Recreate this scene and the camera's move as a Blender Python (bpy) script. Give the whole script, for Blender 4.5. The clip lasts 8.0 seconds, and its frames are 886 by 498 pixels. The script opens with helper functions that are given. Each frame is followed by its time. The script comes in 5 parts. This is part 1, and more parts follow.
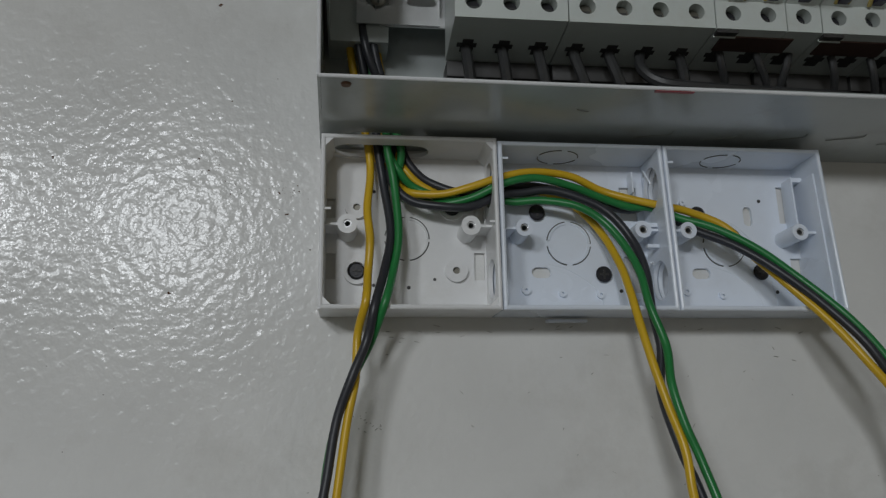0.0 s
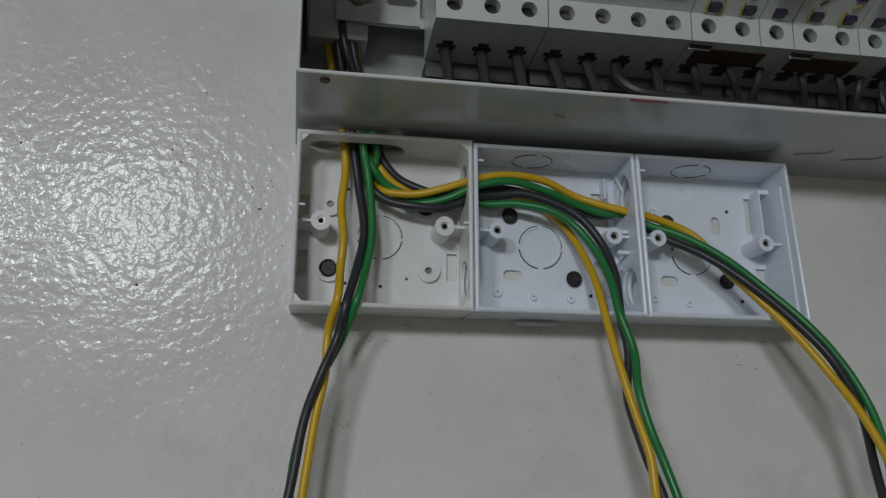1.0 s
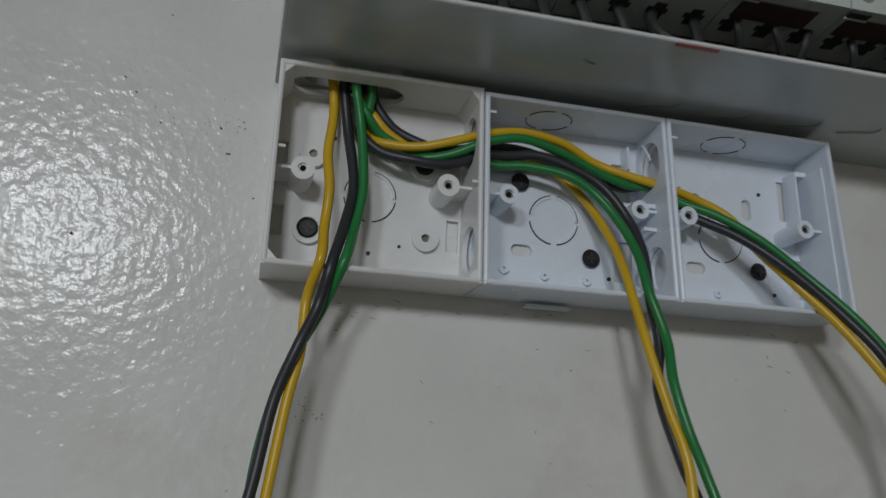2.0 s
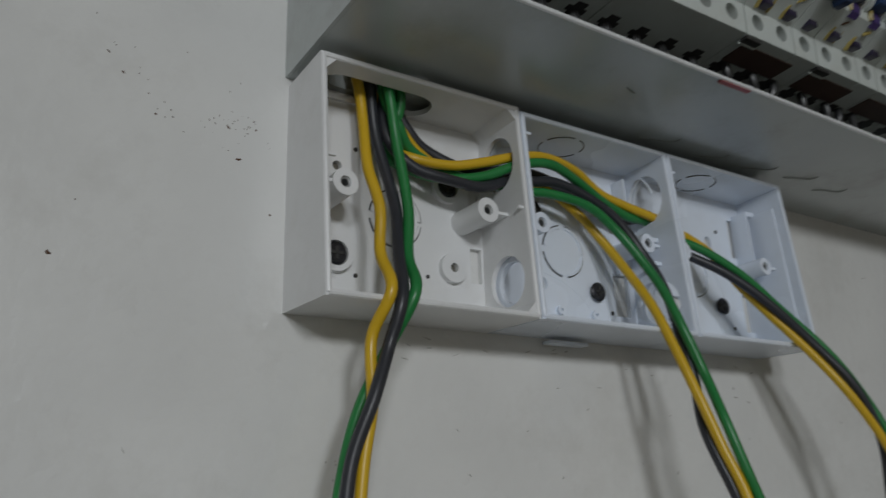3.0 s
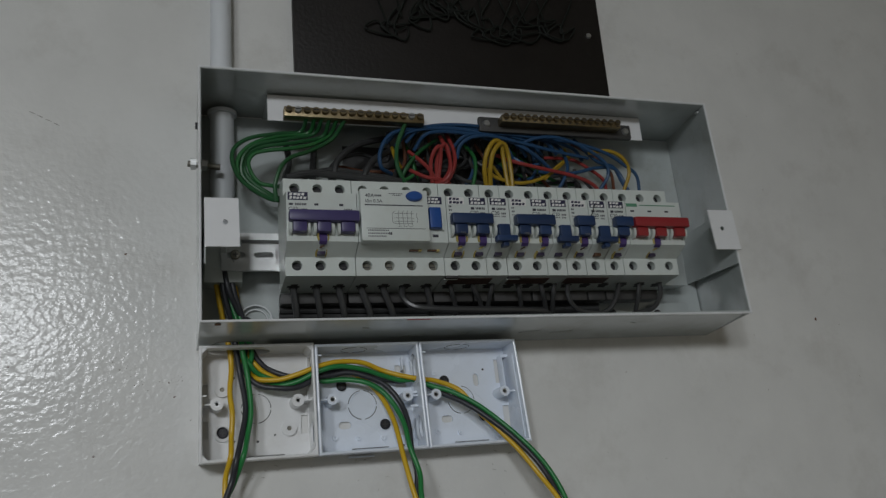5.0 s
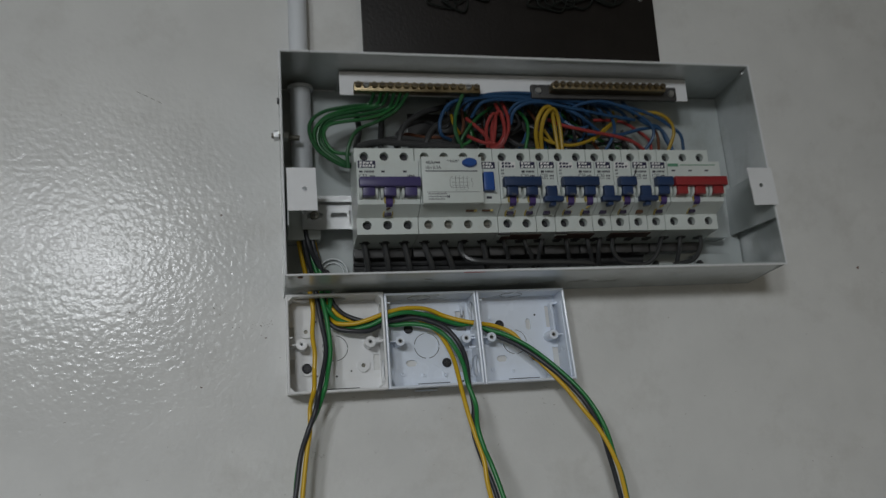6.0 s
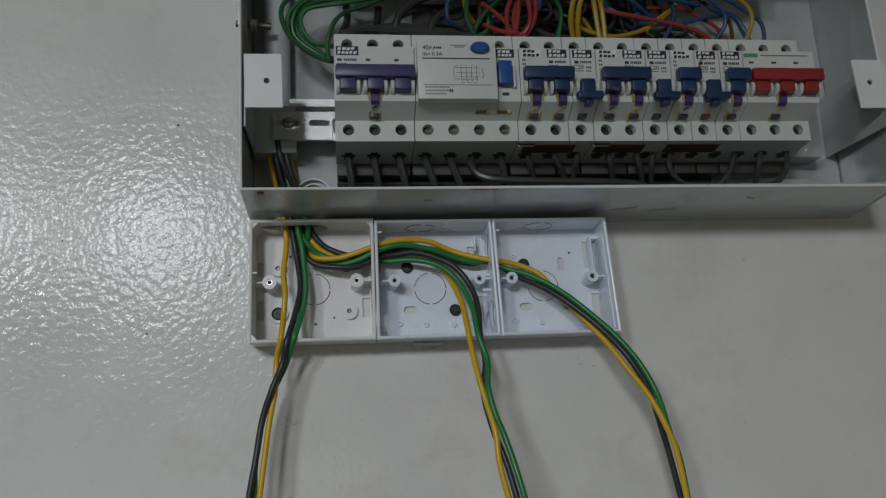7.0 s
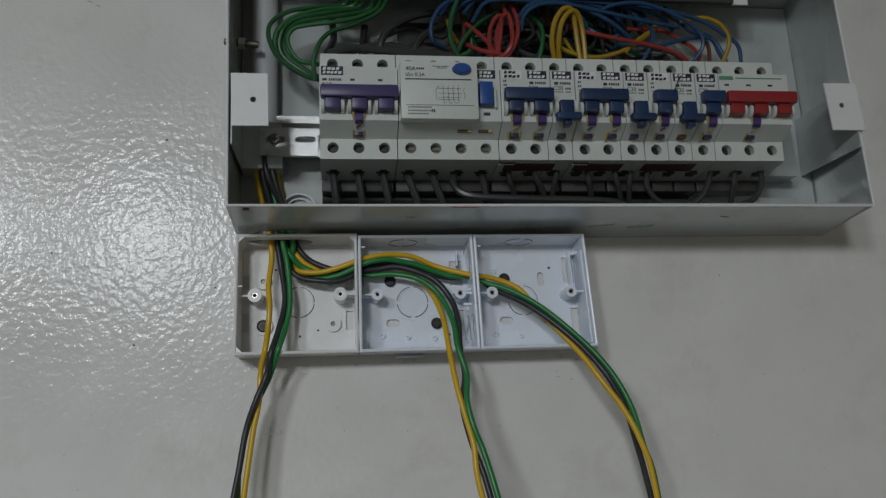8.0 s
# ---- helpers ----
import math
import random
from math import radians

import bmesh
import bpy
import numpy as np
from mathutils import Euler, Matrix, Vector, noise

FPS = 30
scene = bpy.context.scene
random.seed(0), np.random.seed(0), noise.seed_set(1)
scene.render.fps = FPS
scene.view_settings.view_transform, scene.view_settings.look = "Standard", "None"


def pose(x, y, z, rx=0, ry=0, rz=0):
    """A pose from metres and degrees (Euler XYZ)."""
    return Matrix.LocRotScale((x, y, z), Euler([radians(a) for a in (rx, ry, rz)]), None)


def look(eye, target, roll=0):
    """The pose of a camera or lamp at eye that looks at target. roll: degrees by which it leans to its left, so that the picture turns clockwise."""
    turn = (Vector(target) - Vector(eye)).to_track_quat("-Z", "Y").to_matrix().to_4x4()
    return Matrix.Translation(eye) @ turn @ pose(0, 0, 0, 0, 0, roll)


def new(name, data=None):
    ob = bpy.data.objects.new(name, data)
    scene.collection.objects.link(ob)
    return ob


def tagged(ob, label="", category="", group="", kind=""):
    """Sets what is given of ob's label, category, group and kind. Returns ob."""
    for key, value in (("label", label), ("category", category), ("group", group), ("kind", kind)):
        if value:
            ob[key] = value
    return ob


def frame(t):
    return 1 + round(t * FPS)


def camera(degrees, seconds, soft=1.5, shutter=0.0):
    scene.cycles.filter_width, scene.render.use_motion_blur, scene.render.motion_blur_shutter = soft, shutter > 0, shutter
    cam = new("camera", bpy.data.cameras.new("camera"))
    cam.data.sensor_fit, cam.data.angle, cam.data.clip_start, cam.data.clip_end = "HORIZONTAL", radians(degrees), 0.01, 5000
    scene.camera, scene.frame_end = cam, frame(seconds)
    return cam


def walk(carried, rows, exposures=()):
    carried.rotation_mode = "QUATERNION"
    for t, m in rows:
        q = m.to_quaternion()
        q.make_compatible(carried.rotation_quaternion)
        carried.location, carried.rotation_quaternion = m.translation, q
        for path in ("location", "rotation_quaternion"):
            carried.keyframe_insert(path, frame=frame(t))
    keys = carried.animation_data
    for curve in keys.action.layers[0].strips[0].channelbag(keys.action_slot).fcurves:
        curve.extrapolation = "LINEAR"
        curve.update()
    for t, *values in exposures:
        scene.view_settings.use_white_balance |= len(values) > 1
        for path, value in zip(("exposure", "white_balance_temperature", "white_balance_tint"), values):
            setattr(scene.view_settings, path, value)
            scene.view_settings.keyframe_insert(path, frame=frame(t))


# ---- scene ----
cam = camera(57.4, 8.0, soft=1.3, shutter=0.36)
METRES, EYE, TILT, LEAN, TURN = 1.016, 1.40, 0.0, 0.0, -8.7
PATH = [
    (0, (0.013, -0.4, 1.456), (0.24, 1.547, 1.852), -0.6),
    (0.5, (0.009, -0.397, 1.454), (0.3, 1.539, 1.859), 0.1),
    (1, (0.009, -0.4, 1.455), (0.322, 1.534, 1.856), 0.7),
    (1.2, (0.01, -0.401, 1.457), (0.329, 1.535, 1.847), 1.2),
    (2.3, (-0.022, -0.287, 1.436), (0.539, 1.562, 1.954), 3.0),
    (2.5, (-0.047, -0.262, 1.443), (0.67, 1.528, 1.975), 1.7),
    (3, (-0.106, -0.249, 1.448), (0.978, 1.339, 1.996), -1.5),
    (3.5, (-0.113, -0.252, 1.446), (1.112, 1.224, 2.012), -2.4),
    (4, (-0.09, -0.315, 1.457), (1.12, 1.19, 1.978), -1.7),
    (4.2, (-0.061, -0.384, 1.46), (1.003, 1.227, 1.985), -2.1),
    (4.5, (-0.019, -0.509, 1.468), (0.766, 1.24, 2.038), -2.2),
    (4.7, (-0.009, -0.571, 1.483), (0.665, 1.223, 2.056), -3.7),
    (5.8, (-0.03, -0.76, 1.477), (0.457, 1.137, 1.883), -3.6),
    (6, (-0.013, -0.732, 1.482), (0.403, 1.185, 1.872), -3.6),
    (6.2, (-0.001, -0.676, 1.492), (0.414, 1.248, 1.846), -3.6),
    (6.5, (0.042, -0.618, 1.467), (0.332, 1.323, 1.854), -2.9),
    (7, (0.063, -0.582, 1.457), (0.305, 1.367, 1.836), -2.4),
    (7.5, (0.069, -0.603, 1.469), (0.329, 1.343, 1.851), -2.3),
    (8, (0.07, -0.598, 1.464), (0.327, 1.348, 1.845), -2.0),
]
walk(cam, [(t, look(eye, target, roll)) for t, eye, target, roll in PATH],
     exposures=((0, 0.0), (1.2, 0.02), (2.3, 0.04), (3.0, 0.14), (3.6, 0.2), (4.2, 0.15), (4.7, 0.12), (5.8, 0.05), (8, 0.06)))

# ---- light ----
world = bpy.data.worlds.new("world")
scene.world = world
world.use_nodes = True
world.node_tree.nodes["Background"].inputs[0].default_value = (0.75, 0.85, 0.95, 1)
world.node_tree.nodes["Background"].inputs[1].default_value = 0.05


def area_lamp(name, eye, target, w, h, watts, colour, spread=180.0):
    d = bpy.data.lights.new(name, "AREA")
    d.shape, d.size, d.size_y, d.energy, d.color = "RECTANGLE", w, h, watts, colour
    d.spread = radians(spread)
    ob = new(name, d)
    ob.matrix_world = look(eye, target)
    return ob


# two lamps behind the camera, high and to the left, an added low fill opposite the wall, and an added warm fill to the
# right
area_lamp("lamp_near", (-0.85, -3.5, 2.324), (-0.30, 0, 0.65), 0.42, 0.35, 4.3, (0.945, 0.985, 1.025), 66.0)
area_lamp("lamp_far", (-1.81, -3.5, 2.404), (-0.30, 0, 0.65), 0.43, 0.35, 3.6, (0.945, 0.985, 1.025), 66.0)
# unseen fill for the lower wall; the south wall has no opening
area_lamp("broad_opening", (-1.30, -4.05, 0.88), (-0.85, 0, 1.20), 2.6, 0.75, 4.5, (0.985, 0.98, 0.935))
# unseen warm fill, put here to tint and lift the wall's right part
area_lamp("side_lamp", (1.75, -2.3, 1.60), (0.5, 0, 1.5), 1.5, 1.1, 1.2, (1.0, 0.86, 0.60))


# ---- materials ----
def mat(name, base, rough=0.5, var=0.06, scale=60.0, bump=0.0, bump_scale=300.0, metal=0.0,
        dirt=None, dirt_amount=0.0, dirt_scale=14.0, spec=0.5, rough_var=0.08, coat=0.0, per_object=0.0):
    m = bpy.data.materials.new(name)
    m.use_nodes = True
    nt = m.node_tree
    n, ln = nt.nodes, nt.links
    b = n["Principled BSDF"]
    b.inputs["Metallic"].default_value = metal
    b.inputs["Specular IOR Level"].default_value = spec
    b.inputs["Coat Weight"].default_value = coat
    b.inputs["Coat Roughness"].default_value = 0.24
    tc = n.new("ShaderNodeTexCoord")

    def nz(s, detail=4.0, r=0.55):
        t = n.new("ShaderNodeTexNoise")
        t.inputs["Scale"].default_value = s
        t.inputs["Detail"].default_value = detail
        t.inputs["Roughness"].default_value = r
        ln.new(tc.outputs["Object"], t.inputs["Vector"])
        return t

    fine, broad = nz(scale), nz(scale * 0.17)
    ramp = n.new("ShaderNodeMapRange")
    add = n.new("ShaderNodeMath")
    add.operation = "ADD"
    ln.new(fine.outputs[0], add.inputs[0])
    ln.new(broad.outputs[0], add.inputs[1])
    ln.new(add.outputs[0], ramp.inputs[0])
    ramp.inputs[1].default_value, ramp.inputs[2].default_value = 0.7, 1.3
    ramp.inputs[3].default_value, ramp.inputs[4].default_value = 1 - var, 1 + var
    mul = n.new("ShaderNodeVectorMath")
    mul.operation = "SCALE"
    mul.inputs[0].default_value = base
    ln.new(ramp.outputs[0], mul.inputs["Scale"])
    colour = mul.outputs[0]
    if per_object:
        info = n.new("ShaderNodeObjectInfo")
        r2 = n.new("ShaderNodeMapRange")
        r2.inputs[3].default_value, r2.inputs[4].default_value = 1 - per_object, 1 + per_object
        ln.new(info.outputs["Random"], r2.inputs[0])
        m2 = n.new("ShaderNodeVectorMath")
        m2.operation = "SCALE"
        ln.new(colour, m2.inputs[0])
        ln.new(r2.outputs[0], m2.inputs["Scale"])
        colour = m2.outputs[0]
    if dirt is not None:
        d = nz(dirt_scale, 8.0, 0.7)
        dr = n.new("ShaderNodeMapRange")
        ln.new(d.outputs[0], dr.inputs[0])
        dr.inputs[1].default_value, dr.inputs[2].default_value = 0.52, 0.78
        dr.inputs[3].default_value, dr.inputs[4].default_value = 0.0, dirt_amount
        mx = n.new("ShaderNodeMix")
        mx.data_type = "RGBA"
        ln.new(dr.outputs[0], mx.inputs[0])
        ln.new(colour, mx.inputs[6])
        mx.inputs[7].default_value = (*dirt, 1)
        colour = mx.outputs[2]
    ln.new(colour, b.inputs["Base Color"])
    rr = n.new("ShaderNodeMapRange")
    ln.new(broad.outputs[0], rr.inputs[0])
    rr.inputs[1].default_value, rr.inputs[2].default_value = 0.3, 0.7
    rr.inputs[3].default_value, rr.inputs[4].default_value = max(0.02, rough - rough_var), rough + rough_var
    ln.new(rr.outputs[0], b.inputs["Roughness"])
    if bump:
        bn = n.new("ShaderNodeBump")
        bn.inputs["Strength"].default_value = 1.0
        bn.inputs["Distance"].default_value = bump
        ln.new(nz(bump_scale, 2.0, 0.45).outputs[0], bn.inputs["Height"])
        ln.new(bn.outputs[0], b.inputs["Normal"])
    return m


M_WALL = mat("gloss_wall_paint", (0.74, 0.74, 0.72), 0.18, 0.065, 16, 0.00044, 200, dirt=(0.36, 0.33, 0.28), dirt_amount=0.34, dirt_scale=11, spec=0.25, rough_var=0.05)
M_ROOM = mat("matt_wall_paint", (0.62, 0.62, 0.60), 0.6, 0.04, 4)
M_FLOOR = mat("floor_tile", (0.30, 0.29, 0.27), 0.4, 0.08, 6)
M_CEIL = mat("ceiling_paint", (0.75, 0.75, 0.73), 0.7, 0.03, 4)
# darker than the coat itself: the tray's shade is put into this colour
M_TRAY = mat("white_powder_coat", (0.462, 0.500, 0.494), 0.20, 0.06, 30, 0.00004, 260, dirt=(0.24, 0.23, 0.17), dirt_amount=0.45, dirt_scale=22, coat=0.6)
# lit copy of the same white coat, for tabs, bar bracket and lip
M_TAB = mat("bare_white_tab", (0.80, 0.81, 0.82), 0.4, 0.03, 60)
M_PVC_OLD = mat("creamy_plastic", (0.83, 0.835, 0.835), 0.36, 0.03, 50, 0.00004, 700, dirt=(0.50, 0.46, 0.40), dirt_amount=0.22, dirt_scale=45)
M_PVC = mat("white_plastic", (0.82, 0.880, 0.970), 0.27, 0.025, 50, 0.00004, 700, dirt=(0.55, 0.53, 0.50), dirt_amount=0.14, dirt_scale=60)
M_PIPE = mat("white_conduit_plastic", (0.74, 0.77, 0.80), 0.4, 0.03, 40)
M_MCB = mat("breaker_plastic", (0.635, 0.68, 0.65), 0.42, 0.03, 70, 0.00003, 1500, dirt=(0.42, 0.36, 0.27), dirt_amount=0.25, dirt_scale=50)
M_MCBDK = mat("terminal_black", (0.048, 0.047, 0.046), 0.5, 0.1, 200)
M_LABEL = mat("label_white", (0.78, 0.78, 0.76), 0.5, 0.03, 90)
M_PURPLE = mat("purple_toggle", (0.060, 0.048, 0.15), 0.4, 0.08, 150)
M_BLUE = mat("blue_toggle", (0.014, 0.038, 0.108), 0.38, 0.08, 150, per_object=0.15)
M_BRBLUE = mat("bright_blue_button", (0.018, 0.078, 0.30), 0.35, 0.06, 150)
M_RED = mat("red_toggle", (0.30, 0.025, 0.03), 0.38, 0.07, 150)
M_INK = mat("printed_ink", (0.035, 0.035, 0.05), 0.5, 0.1, 300)
M_NAVY = mat("navy_print", (0.020, 0.020, 0.058), 0.5, 0.1, 300)
M_FAINT = mat("faint_print", (0.16, 0.16, 0.17), 0.5, 0.1, 300)
M_GREEN_INK = mat("green_print", (0.10, 0.28, 0.17), 0.5, 0.1, 300)
M_GLUE = mat("yellowed_glue", (0.44, 0.35, 0.11), 0.35, 0.2, 400, 0.0002, 900)
M_BROWN = mat("brown_stain", (0.10, 0.045, 0.02), 0.45, 0.25, 300)
M_STEEL = mat("zinc_steel", (0.62, 0.63, 0.63), 0.34, 0.08, 120, 0.00005, 600, metal=0.9)
M_SCREW = mat("black_screw", (0.035, 0.035, 0.04), 0.38, 0.15, 300, metal=0.4)
M_BRASS = mat("brass", (0.28, 0.225, 0.135), 0.38, 0.15, 200, 0.00008, 700, metal=1.0)
M_BOARD = mat("dark_brown_board", (0.014, 0.0115, 0.010), 0.5, 0.15, 25, 0.0003, 300, spec=0.25)
M_COPPER = mat("brown_busbar_cover", (0.085, 0.047, 0.036), 0.5, 0.2, 120)
M_CLEAR = mat("milky_plastic", (0.72, 0.75, 0.76), 0.25, 0.03, 60)
C_YEL = mat("yellow_insulation", (0.70, 0.44, 0.02), 0.36, 0.05, 120, 0.00003, 500, dirt=(0.3, 0.2, 0.05), dirt_amount=0.2, dirt_scale=60)
# cable yellow darkened for wires inside the board, its shade put into the colour
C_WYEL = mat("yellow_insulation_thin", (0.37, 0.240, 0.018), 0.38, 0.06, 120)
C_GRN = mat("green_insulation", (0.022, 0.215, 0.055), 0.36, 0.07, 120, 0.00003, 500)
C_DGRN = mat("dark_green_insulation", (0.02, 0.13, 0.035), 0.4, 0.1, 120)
C_BLK = mat("charcoal_insulation", (0.034, 0.036, 0.043), 0.40, 0.08, 120, 0.00003, 500)
C_BLACK = mat("black_insulation", (0.042, 0.043, 0.044), 0.38, 0.1, 120)
C_RED = mat("red_insulation", (0.29, 0.037, 0.034), 0.38, 0.06, 120)
C_BLU = mat("blue_insulation", (0.020, 0.066, 0.150), 0.38, 0.07, 120)
# cable green, likewise darkened for the shaded inside of the board
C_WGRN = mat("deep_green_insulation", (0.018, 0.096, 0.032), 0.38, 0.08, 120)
M_SEAL = mat("violet_seal", (0.070, 0.042, 0.165), 0.35, 0.1, 200)
M_CATCH = mat("dark_violet_catch", (0.032, 0.024, 0.058), 0.4, 0.1, 200)
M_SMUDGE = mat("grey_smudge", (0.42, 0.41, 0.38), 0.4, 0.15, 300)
M_SCUFF = mat("grey_scuff", (0.26, 0.28, 0.26), 0.5, 0.2, 300)
M_DULL = mat("dull_screw", (0.20, 0.19, 0.16), 0.42, 0.2, 200, metal=0.8)
C_DIM = mat("dusty_black_insulation", (0.010, 0.0125, 0.010), 0.65, 0.1, 120, spec=0.25)
C_BRN = mat("brown_insulation", (0.14, 0.055, 0.03), 0.4, 0.08, 120)


# ---- building helpers ----
def mesh_of(name, bm, material, smooth=True):
    me = bpy.data.meshes.new(name)
    bmesh.ops.recalc_face_normals(bm, faces=bm.faces)
    bm.to_mesh(me)
    bm.free()
    me.materials.append(material)
    if smooth:
        me.shade_smooth()
        me.set_sharp_from_angle(angle=radians(38))
    return me


def part(name, bm, material, parent=None, label=""):
    ob = new(name, mesh_of(name, bm, material))
    if parent is not None:
        ob.parent = parent
        ob.matrix_parent_inverse = parent.matrix_basis.inverted()
    return tagged(ob, label)


def thing(name, at, label, category, group=""):
    ob = new(name)
    ob.empty_display_size = 0.01
    ob.matrix_basis = pose(*at)
    return tagged(ob, label, category, group)


def block(x0, x1, y0, y1, z0, z1, bevel=0.0, bm=None):
    out = bm or bmesh.new()
    b2 = bmesh.new()
    bmesh.ops.create_cube(b2, size=1)
    for v in b2.verts:
        v.co = ((x0 + x1) / 2 + v.co.x * (x1 - x0), (y0 + y1) / 2 + v.co.y * (y1 - y0), (z0 + z1) / 2 + v.co.z * (z1 - z0))
    if bevel:
        bmesh.ops.bevel(b2, geom=b2.edges[:], offset=bevel, segments=2, affect="EDGES", profile=0.6)
    merge(out, b2)
    return out


def merge(out, b2):
    where = {v: out.verts.new(v.co) for v in b2.verts}
    for f in b2.faces:
        out.faces.new([where[v] for v in f.verts])
    b2.free()


def rod(p0, p1, r0, r1=None, seg=20, bm=None, bevel=0.0):
    """A round bar from p0 to p1."""
    out = bm or bmesh.new()
    b2 = bmesh.new()
    p0, p1 = Vector(p0), Vector(p1)
    d = p1 - p0
    m = Matrix.Translation((p0 + p1) / 2) @ d.to_track_quat("Z", "Y").to_matrix().to_4x4()
    bmesh.ops.create_cone(b2, cap_ends=True, segments=seg, radius1=r0, radius2=r0 if r1 is None else r1, depth=d.length, matrix=m)
    if bevel:
        bmesh.ops.bevel(b2, geom=[e for e in b2.edges if len(e.link_faces) == 2 and max(len(f.verts) for f in e.link_faces) > 4],
                        offset=bevel, segments=2, affect="EDGES")
    merge(out, b2)
    return out


def ring(cx, cz, y0, y1, r_out, r_in, seg=28, bm=None, gaps=()):
    """A tube standing along y, with open arcs left out (degrees)."""
    out = bm or bmesh.new()
    rows = []
    for i in range(seg):
        a = 2 * math.pi * i / seg
        c, s = math.cos(a), math.sin(a)
        rows.append([out.verts.new((cx + r * c, y, cz + r * s)) for r, y in ((r_out, y0), (r_out, y1), (r_in, y1), (r_in, y0))])
    for i in range(seg):
        deg = 360 * (i + 0.5) / seg
        if any(a <= deg <= b for a, b in gaps):
            continue
        a, b = rows[i], rows[(i + 1) % seg]
        for k in range(4):
            out.faces.new((a[k], b[k], b[(k + 1) % 4], a[(k + 1) % 4]))
    return out


def circle(cx, cy, r, seg=24, ry=None):
    return [(cx + r * math.cos(2 * math.pi * i / seg), cy + (ry or r) * math.sin(2 * math.pi * i / seg)) for i in range(seg)]


def slot(cx, cy, w, h, seg=7):
    """A rounded slot."""
    r = min(w, h) / 2
    out = []
    for k, (sx, sy) in enumerate(((1, 1), (-1, 1), (-1, -1), (1, -1))):
        for i in range(seg):
            a = math.pi / 2 * (k + i / (seg - 1))
            out.append((cx + sx * (w / 2 - r) + r * math.cos(a), cy + sy * (h / 2 - r) + r * math.sin(a)))
    clean = [p for i, p in enumerate(out) if math.dist(p, out[i - 1]) > 1e-6]
    return clean


def rect(x0, x1, y0, y1):
    return [(x0, y0), (x1, y0), (x1, y1), (x0, y1)]


def plate(outer, holes, thick, m, bm=None):
    """A flat plate of that thickness with openings through it; m carries its own x, y plane to its place."""
    out = bm or bmesh.new()
    b2 = bmesh.new()
    loops = []
    for loop in (outer, *holes):
        vs = [b2.verts.new((x, y, 0)) for x, y in loop]
        for i in range(len(vs)):
            b2.edges.new((vs[i - 1], vs[i]))
        loops.append(vs)
    bmesh.ops.triangle_fill(b2, use_beauty=True, use_dissolve=False, edges=b2.edges[:], normal=(0, 0, 1))
    b2.verts.index_update()
    low = {v: out.verts.new(m @ v.co) for v in b2.verts}
    top = {v: out.verts.new(m @ Vector((v.co.x, v.co.y, thick))) for v in b2.verts}
    for f in b2.faces:
        out.faces.new([low[v] for v in reversed(f.verts)])
        out.faces.new([top[v] for v in f.verts])
    for vs in loops:
        for i in range(len(vs)):
            a, b = vs[i - 1], vs[i]
            out.faces.new((low[a], low[b], top[b], top[a]))
    b2.free()
    return out


FACE = Matrix(((1, 0, 0, 0), (0, 0, -1, 0), (0, 1, 0, 0), (0, 0, 0, 1)))   # x, y, up -> x, z, towards the room


def spline(pts, step=0.002):
    """A smooth line through points."""
    p = [Vector(q) for q in pts]
    p = [p[0] * 2 - p[1], *p, p[-1] * 2 - p[-2]]
    out = []
    for i in range(1, len(p) - 2):
        a, b, c, d = p[i - 1:i + 3]
        n = max(2, int((c - b).length / step))
        for k in range(n):
            t = k / n
            out.append(0.5 * (2 * b + (c - a) * t + (2 * a - 5 * b + 4 * c - d) * t * t + (3 * b - a - 3 * c + d) * t ** 3))
    out.append(p[-2])
    return out


def tube(pts, r, seg=10, bm=None, step=0.002):
    """A round cable along a smooth line."""
    out = bm or bmesh.new()
    line = spline(pts, step)
    up = Vector((0.31, 0.9, 0.2))
    rings = []
    for i, q in enumerate(line):
        d = (line[min(i + 1, len(line) - 1)] - line[max(i - 1, 0)]).normalized()
        up = (up - d * up.dot(d)).normalized()
        side = d.cross(up)
        rings.append([out.verts.new(q + r * (math.cos(a) * up + math.sin(a) * side)) for a in (2 * math.pi * k / seg for k in range(seg))])
    for a, b in zip(rings, rings[1:]):
        for k in range(seg):
            out.faces.new((a[k], a[(k + 1) % seg], b[(k + 1) % seg], b[k]))
    out.faces.new(rings[0][::-1])
    out.faces.new(rings[-1])
    return out


def cable(name, pts, r, material, label, category="cable", group="", seg=10):
    return tagged(new(name, mesh_of(name, tube(pts, r, seg), material)), label, category, group)


# ---- the room ----
def wall_slab(name, x0, x1, y0, y1, z0, z1, material, label):
    return tagged(new(name, mesh_of(name, block(x0, x1, y0, y1, z0, z1), material, False)), label, "wall" if "wall" in name else name, kind="structure")


wall_slab("wall_north", -2.2, 2.4, 0, 0.15, 0, 2.7, M_WALL, "glossy off-white painted wall with orange-peel texture")
wall_slab("wall_south", -2.2, 2.4, -4.55, -4.4, 0, 2.7, M_ROOM, "plain off-white painted wall")
wall_slab("wall_west", -2.35, -2.2, -4.55, 0.15, 0, 2.7, M_ROOM, "plain off-white painted wall")
wall_slab("wall_east", 2.4, 2.55, -4.55, 0.15, 0, 2.7, M_ROOM, "plain off-white painted wall")
wall_slab("floor", -2.35, 2.55, -4.55, 0.15, -0.1, 0, M_FLOOR, "plain grey tiled floor")
wall_slab("ceiling", -2.35, 2.55, -4.55, 0.15, 2.7, 2.8, M_CEIL, "plain white painted ceiling")


# ---- surface-mounted socket boxes ----
Z0, TOP_OLD, TOP_NEW = 1.5025, 1.5860, 1.5846      # underside and tops of the boxes
RIM = -0.031                 # their open front
T = 0.0021                   # thickness of the plastic


